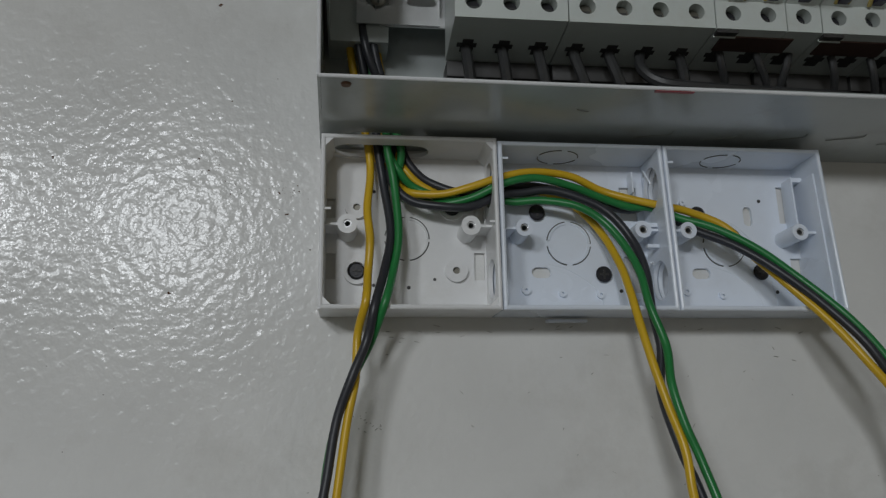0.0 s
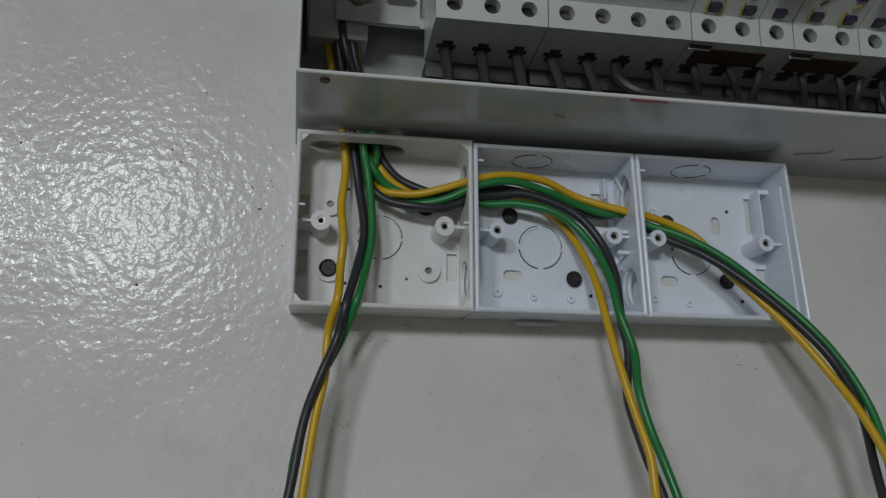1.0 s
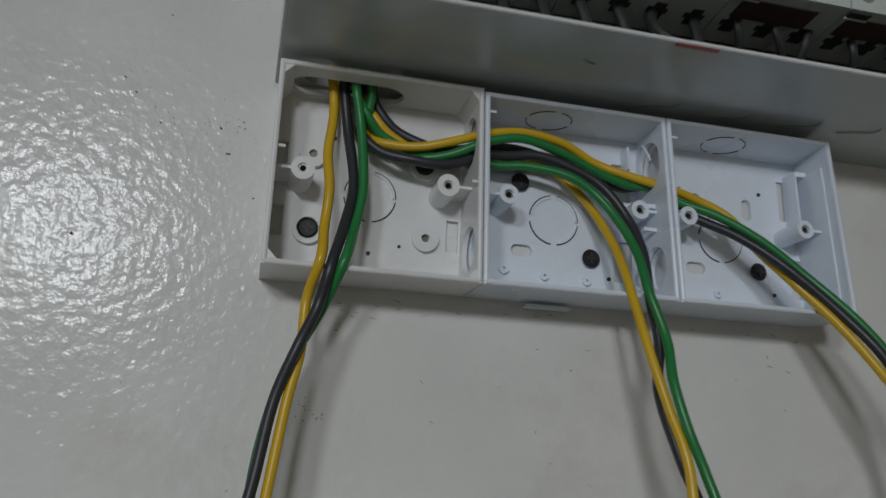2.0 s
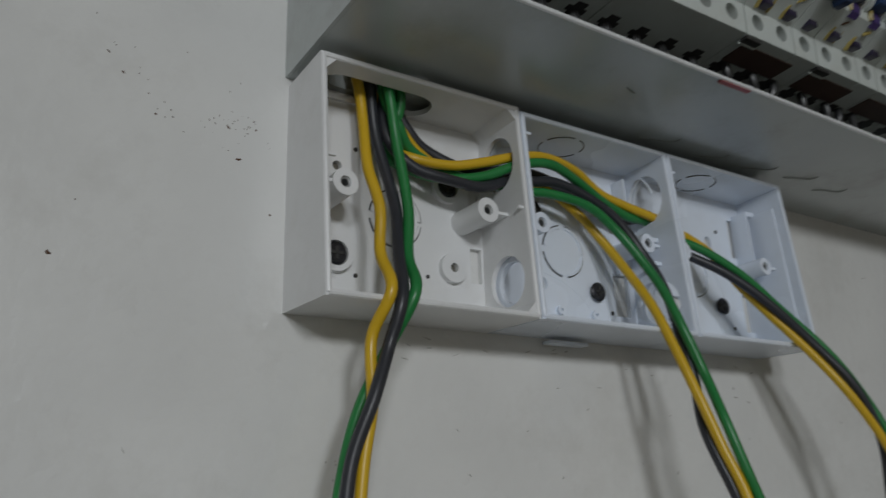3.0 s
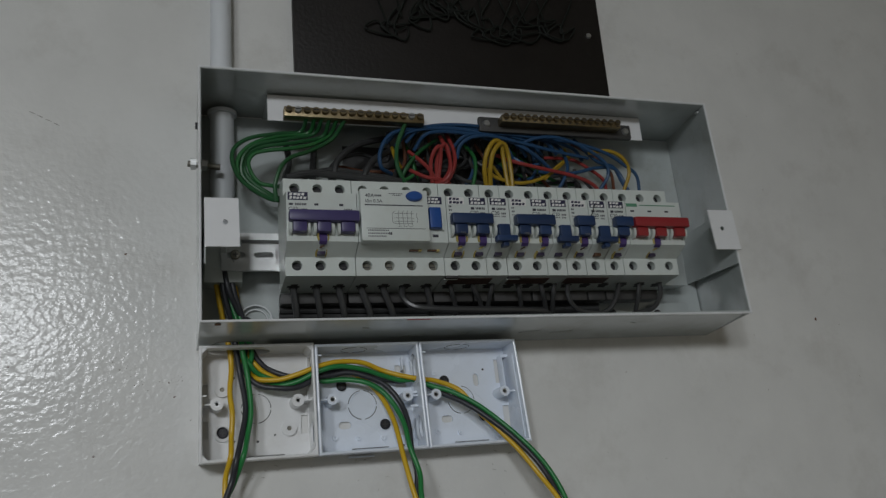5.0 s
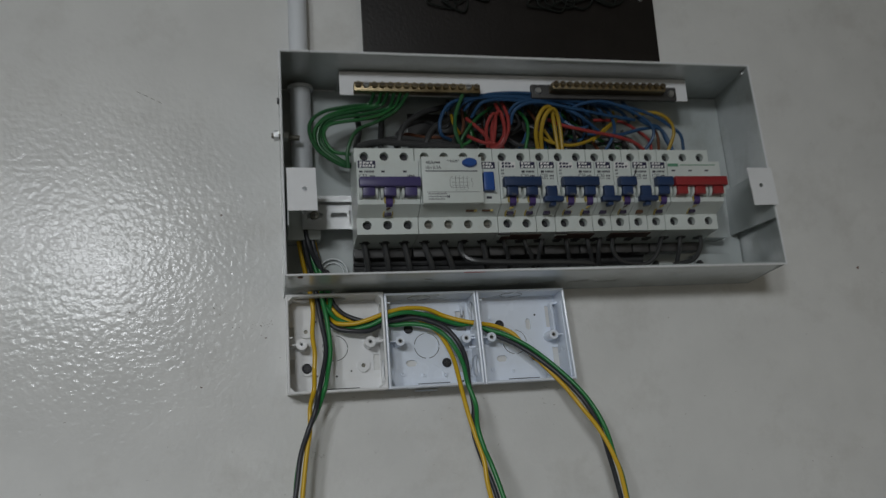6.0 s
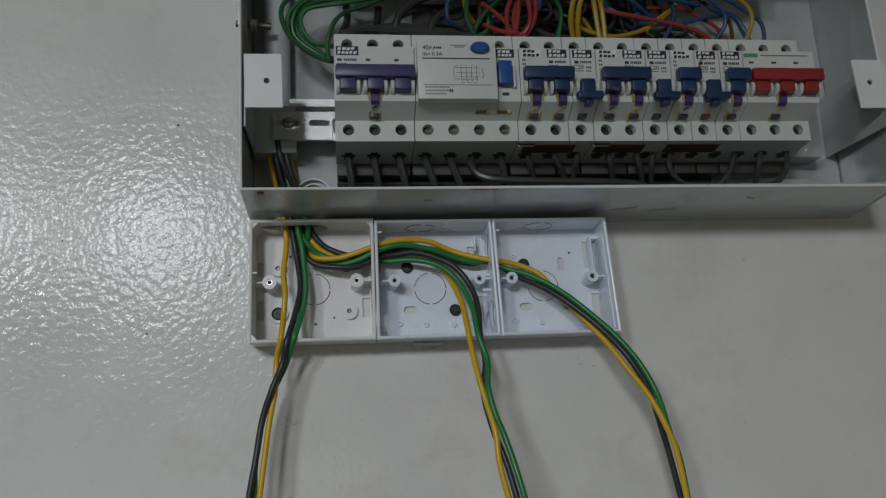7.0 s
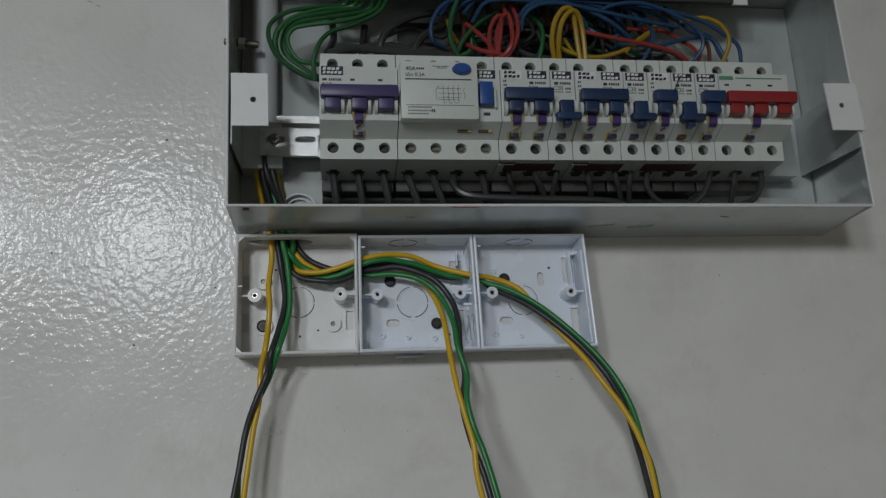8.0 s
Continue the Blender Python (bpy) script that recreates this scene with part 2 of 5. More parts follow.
def side_plate(x, holes, bm, z1, y_front=RIM, z0=Z0, thick=T):
    """An upright side wall of a box at x, with openings (y, z, r)."""
    m = Matrix(((0, 0, 1, x), (1, 0, 0, 0), (0, 1, 0, 0), (0, 0, 0, 1)))
    plate(rect(y_front, 0.0, z0, z1), [circle(y, z, r) for y, z, r in holes], thick, m, bm)


def flat_plate(z, x0, x1, holes, bm, thick=T, y_front=RIM):
    """A level wall of a box."""
    plate(rect(x0, x1, y_front, 0.0), holes, thick, pose(0, 0, z), bm)


def screw_head(x, z, y, parent, r=0.0042, material=None, name="fixing_screw"):
    bm = rod((x, y + 0.0035, z), (x, y, z), r * 0.55, r, 20)
    rod((x, y, z), (x, y - 0.0007, z), r, r * 0.8, 20, bm)
    ob = part(name, bm, material or M_SCREW, parent, "black cross-head screw")
    cross = block(x - r * 0.55, x + r * 0.55, y - 0.0012, y - 0.0004, z - r * 0.12, z + r * 0.12)
    block(x - r * 0.12, x + r * 0.12, y - 0.0012, y - 0.0004, z - r * 0.55, z + r * 0.55, bm=cross)
    c = part("cross_slot", cross, M_MCBDK, ob)
    c.rotation_mode = "XYZ"
    return ob


def socket_box(x0, x1, material, label, back_holes, left, right, top, bosses, screws, ring_at, pads, dots, fins, old):
    Z1 = TOP_OLD if old else TOP_NEW
    box = thing("socket_box", ((x0 + x1) / 2, 0, Z0), label, "socket box", "socket boxes in a row")
    bm = bmesh.new()
    plate(rect(x0 + T, x1 - T, Z0 + T, Z1 - T), back_holes, T, Matrix.Translation((0, -0.0003, 0)) @ FACE, bm)
    part("back_plate", bm, material, box)
    for name, x, holes in (("left_wall", x0, left), ("right_wall", x1 - T, right)):
        bm = bmesh.new()
        side_plate(x, holes, bm, Z1)
        part(name, bm, material, box)
    bm = bmesh.new()
    flat_plate(Z1 - T, x0 + T, x1 - T, top, bm)
    part("top_wall", bm, material, box)
    bm = bmesh.new()
    flat_plate(Z0, x0 + T, x1 - T, [], bm)
    part("bottom_wall", bm, material, box)
    # rounded rim bead
    bm = bmesh.new()
    for a, b in (((x0, Z0), (x1, Z0)), ((x1, Z0), (x1, Z1)), ((x1, Z1), (x0, Z1)), ((x0, Z1), (x0, Z0))):
        ix = lambda p: (min(max(p[0], x0 + T * 0.5), x1 - T * 0.5), RIM + 0.0002, min(max(p[1], Z0 + T * 0.5), Z1 - T * 0.5))
        rod(ix(a), ix(b), T * 0.515, seg=8, bm=bm)
    part("rim", bm, material, box)
    for bx, bz in bosses:
        bm = ring(bx, bz, -0.002, -0.0215, 0.0048 if old else 0.0042, 0.0021, 24)
        boss = part("screw_boss", bm, material, box)
        part("threaded_insert", ring(bx, bz, -0.003, -0.0206, 0.0023, 0.0013, 18), M_STEEL, boss)
        part("boss_bottom", rod((bx, -0.0024, bz), (bx, -0.0030, bz), 0.0021, seg=16), M_MCBDK, boss)
        sgn = -1 if bx < (x0 + x1) / 2 else 1
        wall_x = x0 + T if sgn < 0 else x1 - T
        lo, hi = sorted((bx + sgn * 0.0040, wall_x))
        part("rib", block(lo, hi, -0.0205, -0.002, bz - 0.0006, bz + 0.0006), material, box)
    cx, cz, r = ring_at
    part("knockout_ring", ring(cx, cz, -0.002, -0.0031, r, r - 0.0011, 48, gaps=((86, 96), (176, 186), (266, 276), (354, 360))), material, box)
    part("knockout_groove", ring(cx, cz, -0.002, -0.0026, r + 0.0006, r + 0.0001, 48, gaps=((84, 98), (174, 188), (264, 278), (352, 360))), M_MCBDK, box)
    for sx, sz in screws:
        if old:
            part("screw_pad", ring(sx, sz, -0.002, -0.0048, 0.0066, 0.0046, 28), material, box)
        screw_head(sx, sz, -0.0042, box)
    for px, pz in pads:
        pad = part("screw_pad", ring(px, pz, -0.002, -0.0050, 0.0058, 0.0018, 28), material, box)
        part("pad_hole", rod((px, -0.0024, pz), (px, -0.0029, pz), 0.0018, seg=14), M_DULL, pad)
    for dx, dz, r in dots:
        if r < 0.00105:
            part("pin_hole", rod((dx, -0.0020, dz), (dx, -0.0028, dz), r, r * 0.9, 12), M_MCBDK, box)
        else:
            part("ejector_mark", ring(dx, dz, -0.002, -0.0042, r + 0.0005, r * 0.45, 16), material, box)
    for f in fins:
        part("inner_step", block(*f, bevel=0.0003), material, box)
    return box


HI, LO = (-0.0155, 1.5665, 0.0112), (-0.0170, 1.5190, 0.0098)
B1, B2, B3 = (-0.0015, 0.0835), (0.0841, 0.1673), (0.1679, 0.2515)

box_a = socket_box(
    *B1, M_PVC_OLD, "creamy white plastic socket box, open, with three cables inside",
    [rect(0.0009, 0.0052, 1.552, 1.562), rect(0.0009, 0.0056, 1.521, 1.534), rect(0.0752, 0.0806, 1.521, 1.535), rect(0.0752, 0.0806, 1.550, 1.562)],
    [], [HI, LO], [slot(0.0275, -0.0130, 0.048, 0.0185)],
    ((0.0113, 1.5445), (0.0712, 1.5445)), ((0.0160, 1.5248), (0.0640, 1.5580)), (0.0412, 1.5418, 0.0108),
    ((0.0658, 1.5255), (0.0158, 1.5572)), ((0.0245, 1.5660, 0.0009), (0.042, 1.517, 0.0010), (0.055, 1.5212, 0.0008), (0.0245, 1.518, 0.0009)),
    (), True)
for cx, cz, sx, sz in ((B1[0], TOP_OLD, 1, -1), (B1[0], Z0, 1, 1), (B1[1], TOP_OLD, -1, -1), (B1[1], Z0, -1, 1)):
    gus = bmesh.new()
    pts = [(cx + sx * T * 0.8, cz + sz * T * 0.8), (cx + sx * 0.0062, cz + sz * T * 0.8), (cx + sx * T * 0.8, cz + sz * 0.0062)]
    plate(pts if sx * sz > 0 else pts[::-1], [], 0.029, Matrix.Translation((0, -0.002, 0)) @ FACE, gus)
    part("corner_web", gus, M_PVC_OLD, box_a)

box_b = socket_box(
    *B2, M_PVC, "bright white plastic socket box, open, two black screws in the back",
    [slot(0.1093, 1.5252, 0.0098, 0.0056), rect(0.1525, 0.1615, 1.553, 1.571), rect(0.1525, 0.1615, 1.515, 1.534), rect(0.0868, 0.0890, 1.553, 1.563)],
    [HI, (-0.0170, 1.5190, 0.0080)], [HI, LO], [],
    ((0.0975, 1.5438), (0.1572, 1.5438)), ((0.1078, 1.5562), (0.1410, 1.5243)), (0.1240, 1.5405, 0.0110),
    (), ((0.101, 1.516, 0.0018), (0.150, 1.516, 0.0010), (0.1195, 1.5145, 0.0014), (0.139, 1.5140, 0.0016), (0.155, 1.5070, 0.0010)),
    ((0.0862, 0.0905, -0.006, -0.0015, 1.5046, 1.5120), (0.1585, 0.1652, -0.008, -0.0015, 1.5046, 1.5110), 
     (0.1592, 0.1652, -0.020, -0.017, 1.5455, 1.5475), (0.1592, 0.1652, -0.020, -0.017, 1.5350, 1.5368)), False)
part("broken_knockout", block(0.1570, 0.1580, -0.0110, -0.003, 1.5660, 1.5770, 0.0003), M_PVC, box_b)

box_c = socket_box(
    *B3, M_PVC, "bright white plastic socket box, open, at the row's end",
    [slot(0.1932, 1.5255, 0.0098, 0.0056), slot(0.2218, 1.5565, 0.0048, 0.0105), rect(0.2395, 0.2475, 1.553, 1.573), rect(0.2425, 0.2485, 1.515, 1.534)],
    [HI, LO], [], [],
    ((0.1805, 1.5438), (0.2393, 1.5438)), ((0.1935, 1.5568), (0.2246, 1.5262)), (0.2068, 1.5405, 0.0108),
    (), ((0.184, 1.516, 0.0018), (0.2290, 1.5650, 0.0010), (0.186, 1.5630, 0.0013), (0.203, 1.5140, 0.0014), (0.233, 1.516, 0.0010)),
    ((0.2436, 0.2494, -0.0130, -0.0015, 1.5728, 1.5752), (0.2430, 0.2440, -0.0130, -0.0015, 1.5460, 1.5752), (0.2484, 0.2494, -0.026, -0.0015, 1.5060, 1.5735), (0.2330, 0.2480, -0.006, -0.0015, 1.5046, 1.5075),
     (0.1700, 0.1740, -0.006, -0.0015, 1.5046, 1.5120)), False)

for box, dx in ((box_b, 0.0), (box_c, 0.0838)):
    part("moulding_ridge", tube([(0.1105 + dx, -0.0021, 1.5570), (0.1260 + dx, -0.0021, 1.5535), (0.1380 + dx, -0.0021, 1.5440), (0.1455 + dx, -0.0021, 1.5290), (0.1495 + dx, -0.0021, 1.5060)], 0.0006, 6), M_PVC, box)
    part("moulding_ridge", tube([(0.1130 + dx, -0.0021, 1.5300), (0.1250 + dx, -0.0021, 1.5260), (0.1360 + dx, -0.0021, 1.5180), (0.1420 + dx, -0.0021, 1.5060)], 0.0005, 6), M_PVC, box)
    part("flash_line", block(0.1140 + dx, 0.1430 + dx, -0.0030, -0.0022, 1.5062, 1.5068), M_MCBDK, box)
part("flash_line", block(0.0280, 0.0620, -0.0030, -0.0022, 1.5058, 1.5064), M_MCBDK, box_a)

# outlines of the uncut knockouts in the top walls
for bx, box, material in ((0.1175, box_b, M_MCBDK), (0.2045, box_c, M_MCBDK)):
    bm = bmesh.new()
    for i in range(40):
        if i % 10 in (0, 1):
            continue
        a0, a1 = 2 * math.pi * i / 40, 2 * math.pi * (i + 1) / 40
        q = [bm.verts.new((bx + r * math.cos(a), -0.0150 + r * math.sin(a), TOP_NEW - T - 0.0003)) for r, a in ((0.0102, a0), (0.0102, a1), (0.0106, a1), (0.0106, a0))]
        bm.faces.new(q)
    ext = bmesh.ops.extrude_face_region(bm, geom=bm.faces[:])
    for v in ext["geom"]:
        if isinstance(v, bmesh.types.BMVert):
            v.co.z += 0.0004
    part("knockout_outline", bm, material, box)


# broken knockout rims left standing in the side openings of the middle box
for zc, yc, a0, a1 in ((1.5190, -0.0165, -70, 150), (1.5190, -0.0150, -40, 120), (1.5665, -0.0150, 60, 190)):
    pts = [(0.1622 + 0.0016 * math.sin(math.radians(2 * a)), yc + 0.0088 * math.cos(math.radians(a)), zc + 0.0092 * math.sin(math.radians(a))) for a in range(a0, a1, 20)]
    part("broken_knockout", tube(pts, 0.0005, 6, step=0.001), M_PVC, box_b)
for x in (0.0862, 0.1700):
    part("edge_nib", block(x, x + 0.0030, -0.0302, -0.0290, 1.5758, 1.5768), M_PVC, box_b if x < 0.1 else box_c)
part("edge_nib", block(0.0790, 0.0814, -0.0302, -0.0290, 1.5440, 1.5450), M_PVC_OLD, box_a)
part("edge_nib", block(0.0000, 0.0036, -0.0302, -0.0290, 1.5490, 1.5500), M_PVC_OLD, box_a)
part("bottom_tab", block(0.1105, 0.1305, -0.0060, -0.0010, 1.4996, 1.5010, 0.0003), M_PVC, box_b)


def lean(box):
    """The boxes stand a little deeper at their lower edge and askew towards the row's end."""
    for ob in box.children_recursive:
        for v in ob.data.vertices:
            down = (1.587 - v.co.z) / 0.084
            front = -v.co.y / 0.031
            v.co.x += 0.0034 * max(0.0, v.co.x - 0.085) / 0.165 * down
            v.co.z += 0.0020 * front * (1 - down)
            v.co.y *= 0.845 + 0.21 * down


for box in (box_a, box_b, box_c):
    lean(box)


# ---- the distribution board's metal tray ----
def panel(a, b, c, d, thick, inward, bm=None):
    """A sheet between four corners, thickened towards inward."""
    out = bm or bmesh.new()
    n = Vector(inward).normalized() * thick
    lo = [out.verts.new(Vector(p)) for p in (a, b, c, d)]
    hi = [out.verts.new(Vector(p) + n) for p in (a, b, c, d)]
    out.faces.new(lo)
    out.faces.new(hi[::-1])
    for i in range(4):
        out.faces.new((lo[i - 1], lo[i], hi[i], hi[i - 1]))
    return out


FRONT = -0.081
LOW = -0.0750               # the front edge of the bottom panel
LB, LF, LT, LTB = (-0.0030, 0, 1.5890), (-0.0020, LOW, 1.5962), (-0.0030, FRONT, 1.7895), (-0.0035, 0, 1.7895)
RB, RF, RT, RTB = (0.4590, 0, 1.5890), (0.4535, LOW, 1.5952), (0.4385, FRONT, 1.7880), (0.4500, 0, 1.7880)
SHEET = 0.0013
board = thing("distribution_board", (0.22, 0, 1.5885), "open white metal distribution board tray without cover on the wall", "distribution board")
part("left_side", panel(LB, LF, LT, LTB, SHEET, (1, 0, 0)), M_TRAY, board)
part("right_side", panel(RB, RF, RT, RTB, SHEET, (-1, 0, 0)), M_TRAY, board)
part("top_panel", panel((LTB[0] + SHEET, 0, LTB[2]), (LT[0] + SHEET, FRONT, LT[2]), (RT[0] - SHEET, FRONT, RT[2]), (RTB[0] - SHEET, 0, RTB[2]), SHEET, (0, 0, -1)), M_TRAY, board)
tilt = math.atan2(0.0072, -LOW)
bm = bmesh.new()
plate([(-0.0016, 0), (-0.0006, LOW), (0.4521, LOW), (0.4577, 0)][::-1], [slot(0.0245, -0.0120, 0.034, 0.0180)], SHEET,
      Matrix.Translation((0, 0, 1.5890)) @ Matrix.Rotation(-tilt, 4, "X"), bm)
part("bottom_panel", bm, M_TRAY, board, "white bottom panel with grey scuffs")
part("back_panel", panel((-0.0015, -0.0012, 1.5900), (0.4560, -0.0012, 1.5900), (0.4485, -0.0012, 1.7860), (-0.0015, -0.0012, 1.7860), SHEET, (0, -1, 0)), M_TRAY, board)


# pale rods along the front edges, the lip's highlight put into their colour
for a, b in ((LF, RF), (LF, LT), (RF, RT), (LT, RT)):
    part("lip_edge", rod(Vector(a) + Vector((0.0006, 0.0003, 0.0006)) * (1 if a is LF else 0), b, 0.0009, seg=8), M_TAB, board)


def bracket(x0, x1, z0, z1, skew, leg_x, hole):
    """A cover-fixing tab bent in from the side, with its screw hole."""
    bm = bmesh.new()
    plate([(x0 + skew, z0), (x1 + skew, z0), (x1, z1), (x0, z1)], [circle(hole[0], hole[1], 0.0020)], SHEET, Matrix.Translation((0, FRONT + 0.0010, 0)) @ FACE, bm)
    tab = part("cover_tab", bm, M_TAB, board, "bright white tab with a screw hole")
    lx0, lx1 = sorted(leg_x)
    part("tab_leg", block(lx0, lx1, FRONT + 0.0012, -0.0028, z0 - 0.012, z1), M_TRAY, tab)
    return tab


bracket(0.0006, 0.0245, 1.6490, 1.6855, 0.0008, (0.0008, 0.0018), (0.0152, 1.6672))
bracket(0.4225, 0.4475, 1.6500, 1.6858, 0.0028, (0.4455, 0.4465), (0.4345, 1.6690))


def profile_bar(x0, x1, pts, bm=None):
    """A bar of constant section: pts are (y, z)."""
    out = bm or bmesh.new()
    a = [out.verts.new((x0, y, z)) for y, z in pts]
    b = [out.verts.new((x1, y, z)) for y, z in pts]
    out.faces.new(a)
    out.faces.new(b[::-1])
    for i in range(len(pts)):
        out.faces.new((a[i - 1], a[i], b[i], b[i - 1]))
    return out


hat = [(-0.026, 1.6763), (-0.026, 1.6708), (-0.0185, 1.6703), (-0.0185, 1.6513), (-0.026, 1.6508), (-0.026, 1.6453),
       (-0.0248, 1.6453), (-0.0248, 1.6496), (-0.0172, 1.6501), (-0.0172, 1.6715), (-0.0248, 1.6720), (-0.0248, 1.6763)]
rail = part("mounting_rail", profile_bar(0.026, 0.412, hat), M_STEEL, board, "zinc-plated top-hat rail")
bm = bmesh.new()
plate(rect(0.0145, 0.056, 1.6456, 1.6663), [slot(0.026, 1.6580, 0.014, 0.0050), slot(0.047, 1.6580, 0.0150, 0.0046)], 0.0012, Matrix.Translation((0, -0.0262, 0)) @ FACE, bm)
part("rail_end_plate", bm, M_STEEL, rail)
tagged(screw_head(0.0252, 1.6580, -0.0285, rail, 0.0040, M_DULL, "rail_screw"), "dull grey cross-head screw")
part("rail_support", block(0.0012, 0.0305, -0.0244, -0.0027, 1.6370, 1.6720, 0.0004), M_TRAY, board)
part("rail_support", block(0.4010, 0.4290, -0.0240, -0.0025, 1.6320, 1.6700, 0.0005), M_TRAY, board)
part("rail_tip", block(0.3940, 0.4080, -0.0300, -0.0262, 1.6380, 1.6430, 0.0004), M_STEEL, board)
# flat black sheet for the shade in the cable opening; nothing is cut through
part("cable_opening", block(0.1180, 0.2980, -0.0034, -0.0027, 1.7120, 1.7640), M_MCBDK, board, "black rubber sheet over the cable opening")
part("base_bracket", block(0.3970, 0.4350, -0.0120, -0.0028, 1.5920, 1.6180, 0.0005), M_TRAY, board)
for sx, sz in ((0.0345, 1.6090), (0.4010, 1.6075)):
    screw_head(sx, sz, -0.0065 if sx < 0.1 else -0.0140, board, 0.0042)
part("cable_grommet", ring(0.0415, 1.6095, -0.0028, -0.0075, 0.0135, 0.0124, 36), M_CLEAR, board, "milky clear plastic grommet ring")
part("cable_grommet", ring(0.0415, 1.6095, -0.0028, -0.0060, 0.0100, 0.0092, 36), M_CLEAR, board)
part("lip_rivet", rod((0.0102, -0.0690, 1.5960), (0.0102, -0.0690, 1.5948), 0.0026, 0.0020, 16), M_BROWN, board)
part("side_bolt", rod((-0.0105, -0.036, 1.7290), (0.0140, -0.036, 1.7270), 0.0024, seg=14), M_DULL, board)
part("bolt_nut", rod((0.0000, -0.036, 1.7283), (0.0042, -0.036, 1.7280), 0.0046, seg=6), M_STEEL, board, "dull steel hexagon nut")
part("bolt_head", rod((-0.0085, -0.036, 1.7290), (-0.0042, -0.036, 1.7290), 0.0050, seg=6), M_STEEL, board, "dull steel hexagon nut")
part("side_screw", rod((-0.0050, -0.030, 1.7640), (-0.0020, -0.030, 1.7640), 0.0028, seg=12), M_SCREW, board)
part("red_pen_mark", block(0.1470, 0.1650, LOW + 0.0002, LOW + 0.0024, 1.5950, 1.5958), M_RED, board)
part("right_corner_screw", rod((0.4385, -0.070, 1.7855), (0.4385, -0.070, 1.7840), 0.0022, seg=12), M_STEEL, board)
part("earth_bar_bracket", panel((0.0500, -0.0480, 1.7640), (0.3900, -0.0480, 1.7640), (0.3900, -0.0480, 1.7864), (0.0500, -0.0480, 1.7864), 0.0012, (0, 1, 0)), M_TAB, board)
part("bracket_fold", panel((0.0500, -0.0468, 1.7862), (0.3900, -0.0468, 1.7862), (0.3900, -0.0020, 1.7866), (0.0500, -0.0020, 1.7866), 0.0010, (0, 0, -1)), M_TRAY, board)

conduit = thing("conduit", (0.0165, -0.0135, 1.79), "white plastic conduit running down the wall into the board", "conduit")
part("pipe", rod((0.0160, -0.0110, 1.7890), (0.0160, -0.0110, 2.69), 0.0088, seg=32), M_PIPE, conduit)
part("coupler", rod((0.0165, -0.0135, 1.6720), (0.0165, -0.0135, 1.7840), 0.0096, seg=32, bevel=0.0008), M_PIPE, conduit)
part("collar", ring(0, 0, 0, 0.0030, 0.0118, 0.0094, 32), M_PIPE, conduit).matrix_basis = pose(0.0165, -0.0135, 1.7815, 90)

bm = bmesh.new()
block(0.0785, 0.3885, -0.0070, 0.0, 1.7990, 2.06, 0.0006, bm)
backing = tagged(new("backing_board", mesh_of("backing_board", bm, M_BOARD)), "dark brown painted board on the wall above the open tray", "board")

# ---- breakers ----
PITCH = 0.01769
ROW0 = 0.0582
SECTION = [(-0.0285, 1.6268), (-0.0660, 1.6312), (-0.0660, 1.6455), (-0.0815, 1.6535), (-0.0815, 1.6915), (-0.0640, 1.6945), (-0.0640, 1.7085), (-0.0285, 1.7130)]


def under(y0, y1):
    """The section of a thin dark opening in the sloping underside, between two depths."""
    z = lambda y: 1.6268 - 0.117 * (y + 0.0285)
    return [(y0, z(y0) - 0.0003), (y1, z(y1) - 0.0003), (y1, z(y1) + 0.0006), (y0, z(y0) + 0.0006)]


def breaker_body(x0, x1, n):
    bm = bmesh.new()
    a = [bm.verts.new((x0, y, z)) for y, z in SECTION]
    b = [bm.verts.new((x1, y, z)) for y, z in SECTION]
    bm.faces.new(a)
    bm.faces.new(b[::-1])
    for i in range(len(SECTION)):
        if i not in (2, 6):
            bm.faces.new((a[i - 1], a[i], b[i], b[i - 1]))
    w = (x1 - x0) / n
    for y, z0, z1, cz in ((-0.0660, 1.6312, 1.6455, 1.6392), (-0.0640, 1.6945, 1.7085, 1.7010)):
        b2 = bmesh.new()
        loops = []
        for loop in (rect(x0, x1, z0, z1), *[circle(x0 + w * (k + 0.5), cz, 0.0039, 18) for k in range(n)]):
            vs = [b2.verts.new((x, y, z)) for x, z in loop]
            for i in range(len(vs)):
                b2.edges.new((vs[i - 1], vs[i]))
            loops.append(vs)
        bmesh.ops.triangle_fill(b2, use_beauty=True, edges=b2.edges[:], normal=(0, -1, 0))
        for vs in loops[1:]:
            deep = [b2.verts.new((v.co.x, v.co.y + 0.007, v.co.z)) for v in vs]
            for i in range(len(vs)):
                b2.faces.new((vs[i - 1], vs[i], deep[i], deep[i - 1]))
        merge(bm, b2)
    bmesh.ops.remove_doubles(bm, verts=bm.verts[:], dist=1e-6)
    return bm


def lettering(text, size, x, z, y, material, parent):
    c = bpy.data.curves.new("lettering", "FONT")
    c.body, c.size, c.extrude, c.align_x = text, size, 0.00006, "LEFT"
    tmp = new("tmp", c)
    me = bpy.data.meshes.new_from_object(tmp.evaluated_get(bpy.context.evaluated_depsgraph_get()))
    bpy.data.objects.remove(tmp)
    me.materials.clear()
    me.materials.append(material)
    ob = new("lettering", me)
    ob.parent = parent
    ob.matrix_parent_inverse = parent.matrix_basis.inverted()
    ob.matrix_basis = Matrix.Translation((x, y, z)) @ FACE
    return ob


